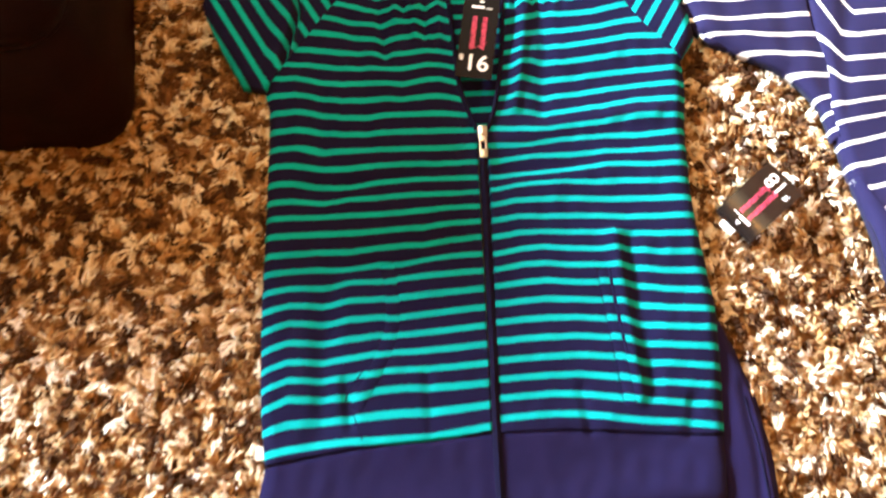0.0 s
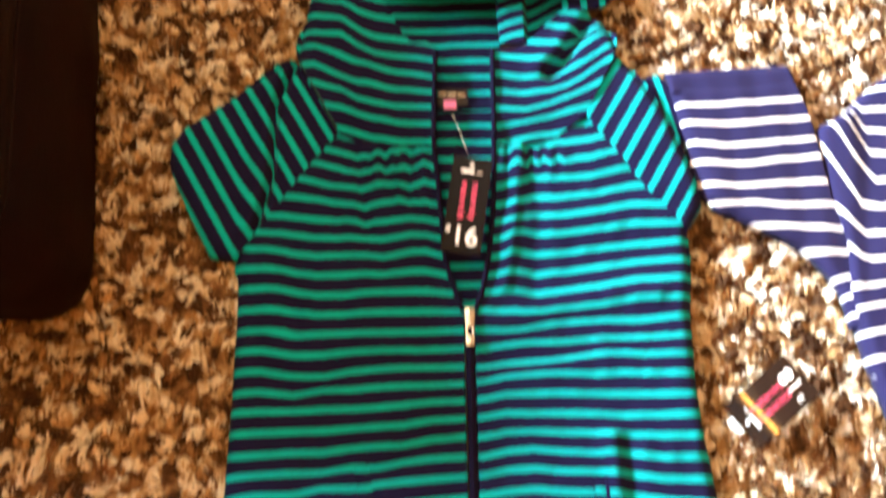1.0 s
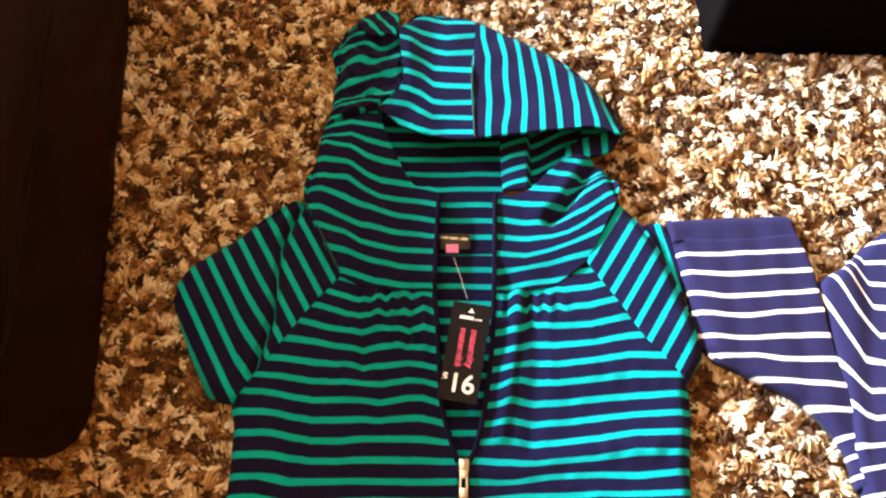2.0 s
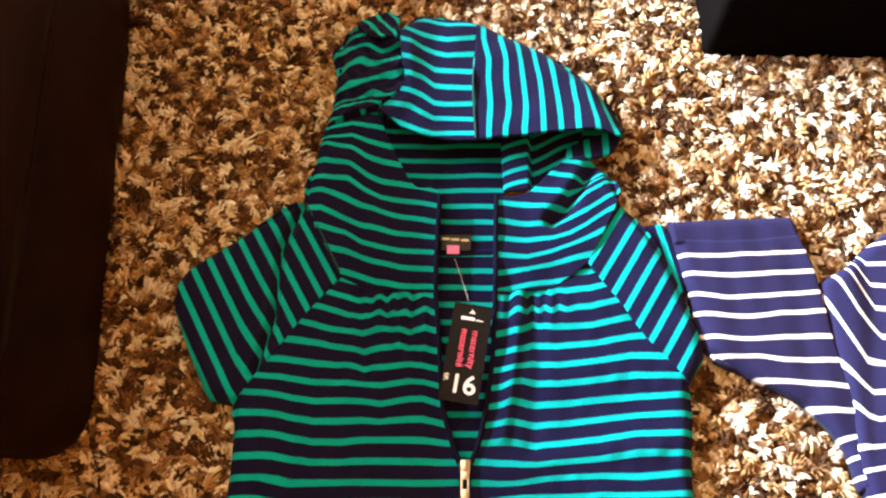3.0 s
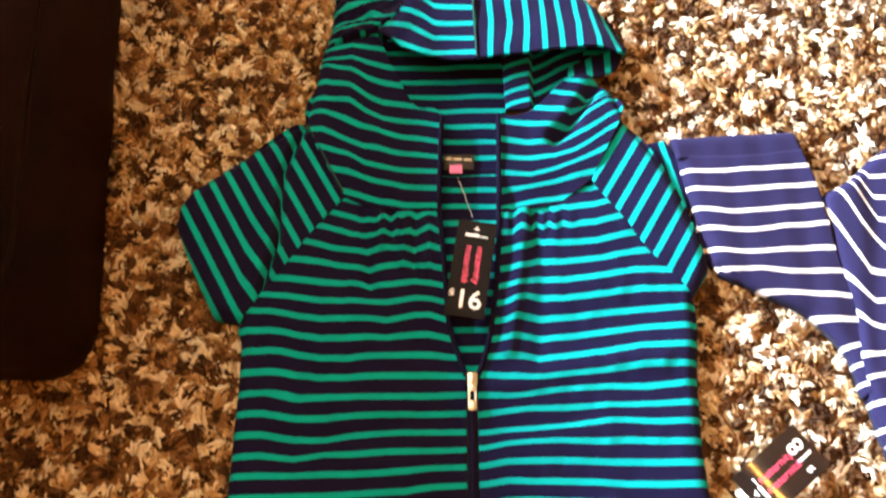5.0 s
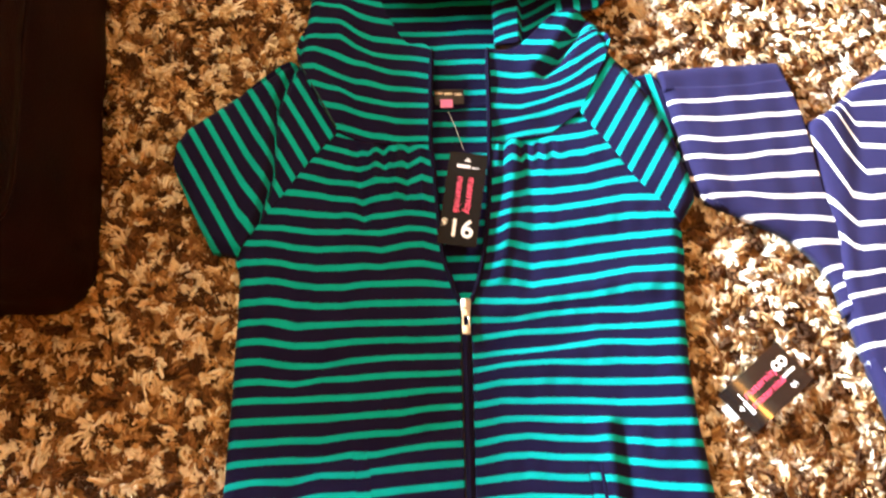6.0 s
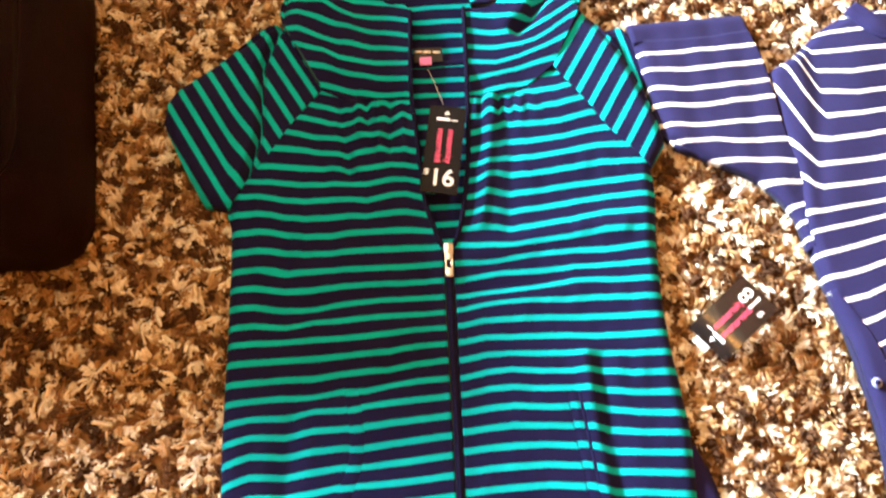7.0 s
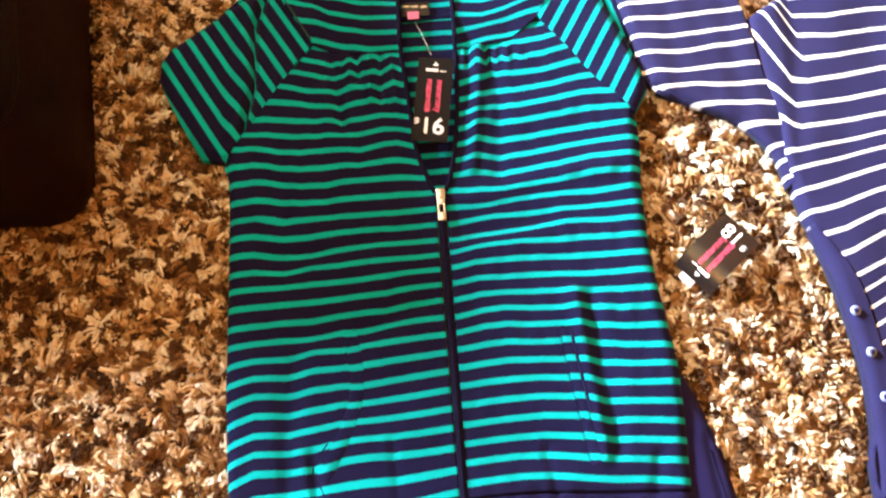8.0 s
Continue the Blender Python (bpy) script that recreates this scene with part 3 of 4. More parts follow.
OUT_R = [(0.265, 0.125), (0.229, 0.244), (0.181, 0.318)]
sleeve_r_lift = lambda x, y: 0.036 + 0.0015 * ripple(x, y, 0.08, 9)
cloth("sleeve", jacket, jacket_cloth, [(0.242, 0.091), (0.265, 0.125)], OUT_R, [(0.14, 0.232), (0.158, 0.272), (0.181, 0.318)], RAGLAN_R, 50, 90, sleeve_r_lift, sleeve_r_count, floor_z=0.015, free=[OUT_R, [(0.244, 0.093), (0.265, 0.125)]])
cloth("sleeve_underside", jacket, jacket_cloth, [(0.235, 0.200), (0.252, 0.205)], [(0.252, 0.205), (0.248, 0.255), (0.232, 0.290)], [(0.205, 0.285), (0.232, 0.290)], [(0.235, 0.200), (0.205, 0.285)], 16, 30, lambda x, y: 0.022 + 0 * x, lambda x, y: ((x - 0.187) * 0.95 + (y - 0.308) * 0.2) / 0.02 + 0.3)

# collar, hood and the inside of the neck
count_cl, count_cr = weave(WEAVE_COLLAR_LEFT), weave(WEAVE_COLLAR_RIGHT)
collar_l = lambda x, y: 0.041 - 0.0055 * np.exp(-(away(x, y, YOKE_L) / 0.025) ** 2) + 0.002 * ripple(x, y, 0.07, 11) + 0.004 * np.exp(-(away(x, y, [(-0.150, 0.360), (-0.110, 0.300), (-0.090, 0.215)]) / 0.016) ** 2)
cloth("collar", jacket, hood_cloth, YOKE_L, [(-0.034, 0.196), (-0.032, 0.312), (-0.062, 0.327), (-0.087, 0.376), (-0.110, 0.433)], [(-0.177, 0.404), (-0.143, 0.421), (-0.110, 0.433)], [(-0.141, 0.211), (-0.190, 0.306), (-0.182, 0.362), (-0.177, 0.404)], 70, 100, collar_l, count_cl, floor_z=0.016, free=[[(-0.190, 0.306), (-0.182, 0.362), (-0.177, 0.404)]])
NOTCH = [(0.158, 0.368), (0.140, 0.335), (0.118, 0.300), (0.100, 0.282)]


def collar_r(x, y):
    return 0.041 - 0.0055 * np.exp(-(away(x, y, YOKE_R) / 0.025) ** 2) + 0.002 * ripple(x, y, 0.07, 12) - 0.009 * np.exp(-(away(x, y, NOTCH) / 0.007) ** 2) + 0.004 * np.exp(-(away(x + 0.014, y - 0.010, NOTCH) / 0.010) ** 2)


cloth("collar", jacket, hood_cloth, YOKE_R, [(0.14, 0.232), (0.181, 0.318), (0.173, 0.345), (0.158, 0.367)], [(0.035, 0.313), (0.074, 0.321), (0.119, 0.366), (0.158, 0.367)], [(0.033, 0.196), (0.035, 0.313)], 80, 80, collar_r, count_cr, floor_z=0.016, free=[[(0.181, 0.318), (0.173, 0.345), (0.158, 0.367)]])
inside = lambda x, y: 0.019 + 0.0012 * ripple(x, y, 0.06, 14)
cloth("back_inside", jacket, hood_cloth, [(-0.012, -0.012), (0.012, -0.012)], [(0.012, -0.012), (0.034, 0.064), (0.045, 0.205), (0.047, 0.328), (0.055, 0.41)], [(-0.110, 0.425), (0.055, 0.425)], [(-0.012, -0.012), (-0.034, 0.07), (-0.046, 0.204), (-0.048, 0.327), (-0.083, 0.345), (-0.110, 0.425)], 50, 110, inside, lambda x, y: (y - 0.206 - 0.02 * np.sin(x * 30) * (y > 0.3) * (y - 0.3)) / 0.0213, thick=0.006, label="inside of the jacket's back")
cloth("hood_lining", jacket, jacket_cloth, [(0.044, 0.320), (0.076, 0.326), (0.124, 0.372)], [(0.124, 0.372), (0.150, 0.430)], [(0.040, 0.425), (0.085, 0.440), (0.150, 0.430)], [(0.044, 0.320), (0.040, 0.425)], 40, 40, lambda x, y: 0.043 - 0.022 * np.clip((x - 0.074) / 0.006, 0, 1) + 0.001 * ripple(x, y, 0.05, 15), lambda x, y: (y - 0.342 - 0.45 * (x - 0.045)) / 0.0185 + 0.12 * np.sin(x * 90), thick=0.003)
count_h = weave(WEAVE_HOOD)
HOOD_UP = [(-0.089, 0.572), (-0.051, 0.594), (0.013, 0.580)]
hood_lift = lambda x, y: 0.002 * ripple(x, y, 0.06, 16) + 0.007 * np.exp(-(away(x, y, [(-0.078, 0.55), (-0.072, 0.50), (-0.070, 0.45), (-0.085, 0.42)]) / 0.012) ** 2) - 0.004 * np.exp(-(away(x, y, [(-0.040, 0.56), (-0.036, 0.48), (-0.036, 0.40)]) / 0.014) ** 2)
cloth("hood_centre", jacket, hood_cloth, [(-0.108, 0.426, 0.056), (-0.073, 0.391, 0.066), (-0.039, 0.378, 0.070), (0.010, 0.374, 0.070)], [(0.010, 0.374, 0.070), (0.007, 0.461, 0.064), (0.013, 0.580, 0.048)], [(*p, 0.048) for p in HOOD_UP], [(-0.108, 0.426, 0.056), (-0.079, 0.457, 0.062), (-0.082, 0.507, 0.058), (-0.089, 0.572, 0.048)], 60, 80, hood_lift, count_h, slope=(0.69, 0.055), thick=0.004, free=[HOOD_UP], drop=0.03, reach=0.03)
SIDE_H = [(-0.178, 0.408), (-0.169, 0.450), (-0.167, 0.498), (-0.178, 0.540)]
SIDE_T = [(-0.178, 0.540), (-0.134, 0.580), (-0.089, 0.574)]
crumple = lambda x, y: 0.0045 * ripple(x, y, 0.045, 17) + 0.002 * ripple(x, y, 0.02, 18) - 0.010 * np.exp(-(away(x, y, [(-0.160, 0.545), (-0.125, 0.520), (-0.085, 0.525)]) / 0.007) ** 2) - 0.007 * np.exp(-(away(x, y, [(-0.170, 0.445), (-0.135, 0.455), (-0.105, 0.447)]) / 0.007) ** 2) - 0.018 * np.exp(-(away(x, y, [(-0.163, 0.548), (-0.160, 0.490)]) / 0.008) ** 2)
cloth("hood_side", jacket, hood_cloth, [(-0.177, 0.404, 0.042), (-0.143, 0.424, 0.050), (-0.108, 0.432, 0.056)], [(-0.108, 0.432, 0.056), (-0.080, 0.457, 0.060), (-0.083, 0.507, 0.056), (-0.089, 0.574, 0.046)], [(*p, 0.044) for p in SIDE_T], [(*p, 0.044) for p in SIDE_H], 50, 60, crumple, lambda x, y: weave(WEAVE_HOOD_SIDE)(x, y) + 0.22 * ripple(x, y, 0.05, 21), slope=(0.69, 0.055), floor_z=0.016, free=[SIDE_H, SIDE_T], drop=0.024, reach=0.022, label="crumpled side of the hood")
cloth("hood_fold", jacket, hood_cloth, [(-0.124, 0.538, 0.057), (-0.106, 0.534, 0.060), (-0.089, 0.537, 0.060)], [(-0.089, 0.537, 0.060), (-0.087, 0.577, 0.048)], [(-0.138, 0.578, 0.038), (-0.112, 0.586, 0.044), (-0.087, 0.577, 0.048)], [(-0.124, 0.538, 0.057), (-0.142, 0.560, 0.048), (-0.138, 0.578, 0.038)], 30, 30, lambda x, y: 0.002 * ripple(x, y, 0.02, 51), lambda x, y: (0.84 * x + 0.54 * y) / 0.0165 + 0.1 * ripple(x, y, 0.03, 52), thick=0.004, label="tucked fold of the striped hood")
HOOD_OUT = [(0.013, 0.580), (0.100, 0.533), (0.169, 0.468), (0.196, 0.416)]
cloth("hood_side", jacket, hood_cloth, [(0.010, 0.374, 0.070), (0.081, 0.384, 0.072), (0.150, 0.396, 0.066), (0.184, 0.392, 0.056)], [(0.184, 0.392, 0.056), (0.190, 0.402, 0.052), (0.196, 0.416, 0.048)], [(*p, 0.048) for p in HOOD_OUT], [(0.010, 0.374, 0.070), (0.007, 0.461, 0.064), (0.013, 0.580, 0.048)], 70, 70, lambda x, y: 0.0015 * ripple(x, y, 0.07, 19), weave(WEAVE_HOOD_RIGHT, True), thick=0.004, free=[HOOD_OUT], drop=0.028, reach=0.026, label="folded side of the hood with lengthwise stripes")
cloth("hood_hem", jacket, jacket_cloth, [(0.119, 0.366, 0.040), (0.172, 0.378, 0.036), (0.190, 0.402, 0.040)], [(0.190, 0.402, 0.040), (0.190, 0.408, 0.044)], [(0.124, 0.392, 0.028), (0.160, 0.406, 0.034), (0.190, 0.408, 0.044)], [(0.119, 0.366, 0.040), (0.124, 0.392, 0.028)], 40, 14, lambda x, y: 0.0 * x, lambda x, y: (x - 0.012) / 0.0225, thick=0.005)
cloth("hood_back", jacket, jacket_cloth, [(-0.165, 0.42), (0.05, 0.40), (0.170, 0.405)], [(0.170, 0.405), (0.182, 0.425)], [(-0.165, 0.52), (-0.05, 0.555), (0.09, 0.505), (0.182, 0.425)], [(-0.165, 0.42), (-0.165, 0.52)], 40, 20, lambda x, y: 0.018 + 0 * x, lambda x, y: y / 0.021, thick=0.004, label="back layer of the hood lying on the rug")

# seams and zip
seat = lambda dz: (lambda x, y: chest(x, y) + dz)
ribbon("hood_seam", jacket, thread, [(0.010, 0.376), (0.007, 0.461), (0.011, 0.545)], 0.0022, lambda x, y: np.interp(y, [0.374, 0.461, 0.53, 0.566], [0.071, 0.0655, 0.053, 0.02]) + 0.002 * ripple(x, y, 0.06, 16), 0.0012, label="teal overlock stitching")
ribbon("shoulder_seam", jacket, thread, [(-0.188, 0.302), (-0.165, 0.258), (-0.143, 0.215)], 0.0022, lambda x, y: 0.041 + 0 * x, 0.001, label="teal overlock stitching")
ribbon("zip_tape", jacket, tape_cloth, [(0.0, -0.421), (-0.001, -0.346), (0.0, -0.2), (0.0, 0.004)], 0.0092, seat(-0.0005), 0.0016, 90, label="dark navy zip tape")
ribbon("zip_teeth", jacket, tape_cloth, [(0.0, -0.420), (-0.001, -0.346), (0.0, -0.2), (0.0, 0.002)], 0.0026, seat(0.0012), 0.0014, 90)
for line in ([*OPEN_L, (-0.033, 0.255), (-0.031, 0.313)], [*OPEN_R, (0.034, 0.255), (0.035, 0.314)]):
    edge_z = lambda x, y: np.where(y > 0.2, 0.043, np.maximum(chest(x, y), 0.034) + 0.001)
    ribbon("zip_tape", jacket, tape_cloth, line, 0.0055, edge_z, 0.0018, 70, label="dark navy zip tape")
    tube("zip_teeth", jacket, tape_cloth, [(x, y, 0.046 if y > 0.2 else 0.038) for x, y in line], 0.0013, 60)
slider = part("zip_slider", box((-0.0055, -0.010, 0.037), (0.0055, 0.004, 0.0425), 0.0018), steel, jacket, "bright steel zip slider")
part("bridge", box((-0.0016, -0.009, 0.0425), (0.0016, 0.002, 0.0455), 0.0008), steel, slider)
bm = bmesh.new()
for lo, hi in (((-0.0045, -0.036, 0.0415), (-0.0022, -0.008, 0.0435)), ((0.0022, -0.036, 0.0415), (0.0045, -0.008, 0.0435)), ((-0.0045, -0.0365, 0.0415), (0.0045, -0.0265, 0.0436)), ((-0.0045, -0.017, 0.0415), (0.0045, -0.0085, 0.0436))):
    piece = box(lo, hi, 0.0006)
    me = bpy.data.meshes.new("pull_piece")
    piece.to_mesh(me)
    piece.free()
    bm.from_mesh(me)
    bpy.data.meshes.remove(me)
part("pull_tab", bm, steel, slider, "steel pull tab with a slot")
part("zip_stop", box((-0.0035, -0.424, 0.034), (0.0035, -0.410, 0.0385), 0.001), steel, jacket, "small steel zip stop")

# pockets: welt strips, the right with a stitched edge and a dark slit
for line, mouth, shift in (([(-0.111, -0.155), (-0.105, -0.195), (-0.108, -0.235), (-0.127, -0.28), (-0.146, -0.313)], 0.017, 0.07), ([(0.123, -0.168), (0.128, -0.216), (0.133, -0.264), (0.139, -0.318)], 0.013, -0.06)):
    count = count_l if shift > 0 else count_r
    welt = ribbon("pocket_welt", jacket, jacket_cloth, line, mouth, seat(-0.0008), 0.0016, 50, count=(lambda c, s: (lambda x, y: c(x, y) + s))(count, shift))
    off = mouth / 2
    if shift < 0:
        ribbon("stitching", welt, navy_cloth, [(x - off, y) for x, y in line], 0.0006, seat(0.0002), 0.0006, 50)
        # This wider navy strip paints the shade inside the pocket slit.
        ribbon("stitching", welt, navy_cloth, [(x + off, y) for x, y in line[:3]], 0.0034, seat(0.0002), 0.0006, 50)
FLAP = [(-0.138, -0.275), (-0.155, -0.300), (-0.146, -0.322), (-0.138, -0.345)]
ribbon("pocket_edge", jacket, tape_cloth, FLAP, 0.0020, seat(-0.0006), 0.0008, 30)

# neck label
neck = part("neck_label", box((-0.029, 0.251, 0.0240), (0.006, 0.271, 0.0250), 0.0003), black_satin, jacket, "black woven neck label with illegible pale print")
for k, (x, w) in enumerate(((-0.0235, 0.009), (-0.0125, 0.010), (-0.001, 0.009))):
    part("print_bar", box((x - w / 2, 0.2640 - 0.0008 * k, 0.0251), (x + w / 2, 0.2668 - 0.0008 * k, 0.0254)), white_ink, neck)
part("size_tab", box((-0.022, 0.2455, 0.0253), (-0.0075, 0.2565, 0.0266), 0.0004), pink_cloth, jacket, "small pink size tab")
ribbon("neck_tape", jacket, navy_cloth, [(-0.038, 0.2500), (0.0, 0.2505), (0.040, 0.2520)], 0.0082, inside, 0.0016, 30, "plain navy tape inside the neck")
part("care_label", box((-0.2485, -0.360, 0.0180), (-0.2380, -0.346, 0.0188), 0.0002), white_ink, jacket, "small white care label at the side seam")
tube("tag_string", jacket, nylon, [(-0.013, 0.239, 0.028), (-0.006, 0.212, 0.040), (0.003, 0.179, 0.0455)], 0.00026, 20, 5, "thin clear plastic tag thread")


def price_card(name, parent, material, m, width, length, price, bend, label):
    """A printed card, its long side along y, top up."""
    nu, nv = 9, 61
    verts, faces = [], []
    for face in (0.0, -0.0009):
        for j in range(nv):
            for i in range(nu):
                x, y = (i / (nu - 1) - 0.5) * width, (j / (nv - 1) - 0.5) * length
                x *= 1 - 0.04 * (j in (0, nv - 1))
                verts.append(m @ Vector((x, y, face + bend(x, y))))
    n = nu * nv
    for j in range(nv - 1):
        for i in range(nu - 1):
            a = j * nu + i
            faces += [(a, a + 1, a + nu + 1, a + nu), (n + a + nu, n + a + nu + 1, n + a + 1, n + a)]
    rim = [*range(nu), *range(2 * nu - 1, n, nu), *range(n - 2, n - nu - 1, -1), *range(n - 2 * nu, 0, -nu)]
    faces += [(a, n + a, n + c, c) for a, c in zip(rim, rim[1:] + rim[:1])]
    tag = mesh_object(name, verts, faces, material, parent, label, None, False)

    def put(x, y, turn=0.0):
        return pose(x, y * length / 0.1115, 0, 0, 0, turn)

    def onto(p):
        return m @ Vector((p.x, p.y, p.z + bend(p.x, p.y) + 0.0005))
    size = 0.026 * (length / 0.1115) ** 0.5
    lettering("price", price, size * 1.12, white_ink, tag, put(0.0020, -0.037), onto, "white printed price", 0.013)
    lettering("dollar_sign", "$", 0.0125, white_ink, tag, put(-0.0165, -0.031), onto, "white printed dollar sign", 0.013)
    lettering("range_name", "maternity", 0.0112, pink_ink, tag, put(0.0068, 0.004, -90), onto, "pink printed word", 0.008)
    lettering("range_name", "maternit\u00e9", 0.0112, pink_ink, tag, put(-0.0052, 0.004, -90), onto, "pink printed word", 0.008)
    for x, y, w, h in ((-0.004, 0.0385, 0.015, 0.0035), (0.009, 0.0375, 0.008, 0.0012), (0.0, 0.0455, 0.006, 0.0015), (0.0, 0.0475, 0.002, 0.003)):
        bm = box((-w / 2, -h / 2, 0.0), (w / 2, h / 2, 0.0002))
        for v in bm.verts:
            v.co = onto(put(x, y) @ v.co)
        part("logo_bar", bm, white_ink, tag, smooth=False)
    return tag


def flat_frame(top_left, top_right, low_right, low_left, z0, z1):
    a, b2, c, d2 = (Vector((*p, 0)) for p in (top_left, top_right, low_right, low_left))
    mid = (a + b2 + c + d2) / 4
    up = ((a + b2) / 2 - (c + d2) / 2)
    length = up.length
    turn = math.degrees(math.atan2(-up.x, up.y))
    return pose(mid.x, mid.y, (z0 + z1) / 2, math.degrees(math.atan2(z0 - z1, length)), 0, turn), (b2 - a).length, length


m, wide, long = flat_frame((-0.012, 0.177), (0.030, 0.169), (0.013, 0.058), (-0.029, 0.067), 0.0475, 0.0455)
price_card("hang_tag", jacket, card, m, wide, long, "16", lambda x, y: 0.0006 * math.cos(x * 60), "black card hang tag with white price and pink print")

# ---- price tag lying on the rug ----
m, wide, long = flat_frame((0.287, -0.139), (0.250, -0.115), (0.330, -0.046), (0.356, -0.086), 0.031, 0.041)
loose = thing("price_tag", "glossy black curled price tag lying loose on the shag rug", "tag")
price_card("tag_card", loose, gloss_card, m, 0.052, long * 0.85, "18", lambda x, y: 0.005 - 1.2 * (y - 0.01) ** 2 - 9.0 * max(0.0, y - 0.006) ** 2, "glossy black card with white price and pink print")
bm = box((-0.009, -0.006, -0.0005), (0.009, 0.006, 0.0005), 0.0003)
bm.transform(m @ pose(0.004, 0.425 * long + 0.001, -0.0115, -38))
part("card_back", bm, white_ink, loose, "white folded end of the tag")

# ---- navy trousers under the jacket ----
trousers = thing("trousers", "plain navy trousers lying on the rug, mostly under the striped jacket", "trousers")
LEG = [(0.290, -0.70), (0.286, -0.424), (0.281, -0.341), (0.268, -0.280), (0.250, -0.228)]
leg_lift = lambda x, y: 0.023 + 0.0015 * ripple(x, y, 0.09, 30) - 0.003 * np.exp(-(away(x, y, [(0.262, -0.300), (0.268, -0.380), (0.262, -0.50)]) / 0.006) ** 2)
cloth("leg", trousers, trouser_cloth, [(0.10, -0.70), (0.290, -0.70)], LEG, [(0.20, -0.228), (0.250, -0.228)], [(0.10, -0.70), (0.12, -0.45), (0.20, -0.228)], 60, 80, lambda x, y: np.where(x < 0.232, 0.0135, leg_lift(x, y)), None, floor_z=0.008, free=[LEG])
ribbon("side_seam", trousers, tape_cloth, [(0.275, -0.62), (0.272, -0.40), (0.263, -0.31)], 0.0018, leg_lift, 0.0006)

# ---- blue and white striped top ----
top = thing("striped_top", "navy blue long-sleeved top with white stripes laid flat on the rug", "top")
SLEEVE_LOW = [(0.239, 0.292), (0.253, 0.202), (0.267, 0.130), (0.308, 0.103), (0.364, 0.071), (0.398, 0.026), (0.407, -0.020)]
SLEEVE_UP = [(0.380, 0.301), (0.399, 0.215), (0.405, 0.140), (0.418, 0.053), (0.420, -0.010)]
t_lift = lambda x, y: 0.033 + 0.0016 * ripple(x, y, 0.08, 33) + 0.0005 * np.sin((x - 0.239) * 2 * np.pi / 0.036)
CUFF_ROW = [(0.2425, 0.266), (0.310, 0.264), (0.386, 0.272)]
cloth("cuff", top, blue_cloth, [(0.2427, 0.262), (0.310, 0.260), (0.387, 0.268)], [(0.387, 0.268), (0.380, 0.301)], [(0.239, 0.292), (0.308, 0.297), (0.380, 0.301)], [(0.2427, 0.262), (0.239, 0.292)], 40, 14, lambda x, y: t_lift(x, y) - 0.0006, None, floor_z=0.014, free=[[(0.239, 0.292), (0.308, 0.297), (0.380, 0.301)]], label="plain navy blue cuff")
cloth("sleeve", top, sleeve_cloth, [(0.2425, 0.266), *SLEEVE_LOW[1:]], [(0.407, -0.020), (0.420, -0.010)], [(0.386, 0.272), *SLEEVE_UP[1:]], CUFF_ROW, 100, 70, t_lift, lambda x, y: np.minimum(weave(WEAVE_TOP_SLEEVE)(x, y), 0.5), floor_z=0.014, free=[SLEEVE_LOW])
BODY_L = [(0.437, -0.62), (0.425, -0.374), (0.437, -0.305), (0.442, -0.245), (0.438, -0.181), (0.430, -0.120), (0.416, -0.057), (0.409, 0.010), (0.412, 0.060), (0.404, 0.140), (0.402, 0.214)]
BODY_T = [(0.402, 0.214), (0.434, 0.232), (0.468, 0.263), (0.517, 0.290), (0.566, 0.294), (0.66, 0.29), (0.80, 0.22)]
VALLEY = [(0.452, 0.255), (0.455, 0.180), (0.440, 0.100), (0.425, 0.020)]
body_lift = lambda x, y: 0.036 + 0.002 * ripple(x, y, 0.10, 34) - 0.002 * np.exp(-(away(x, y, VALLEY) / 0.012) ** 2) + 0.002 * np.exp(-(away(x + 0.02, y, VALLEY) / 0.014) ** 2)


top_weave = weave(WEAVE_TOP)
PLACKET_R = [(0.500, -0.374), (0.476, -0.290), (0.465, -0.226), (0.461, -0.165), (0.450, -0.122), (0.424, -0.068)]


def top_count(x, y):
    """The stripes of the body end under the plain placket."""
    hem = np.interp(y, [p[1] for p in PLACKET_R], [p[0] for p in PLACKET_R]) - 0.005
    return np.where((y < -0.072) & (x < hem), 0.5, top_weave(x, y))


cloth("body", top, top_cloth, [(0.437, -0.62), (0.62, -0.64), (0.86, -0.62)], [(0.86, -0.62), (0.84, -0.2), (0.80, 0.22)], BODY_T, BODY_L, 170, 260, body_lift, top_count, floor_z=0.014, free=[BODY_L, BODY_T], drop=0.010, reach=0.012)
NECK = [(0.508, 0.290), (0.530, 0.260), (0.556, 0.247), (0.610, 0.238)]
cloth("neckline", top, blue_cloth, NECK, [(0.610, 0.238), (0.615, 0.266)], [(0.520, 0.298), (0.543, 0.277), (0.566, 0.269), (0.615, 0.266)], [(0.508, 0.290), (0.520, 0.298)], 40, 14, lambda x, y: 0.045 + 0.002 * ripple(x, y, 0.05, 36), None, thick=0.008, free=[NECK], drop=0.006, reach=0.008, label="folded plain neckline band")
PLACKET_L = [(0.425, -0.374), (0.437, -0.305), (0.442, -0.245), (0.438, -0.181), (0.430, -0.120), (0.419, -0.070)]
cloth("placket", top, blue_cloth, [(0.425, -0.374), (0.500, -0.374)], PLACKET_R, [(0.419, -0.070), (0.424, -0.068)], PLACKET_L, 24, 60, lambda x, y: body_lift(x, y) + 0.0012, None, thick=0.004, free=[PLACKET_L], drop=0.0105, reach=0.012, label="plain navy blue button placket")
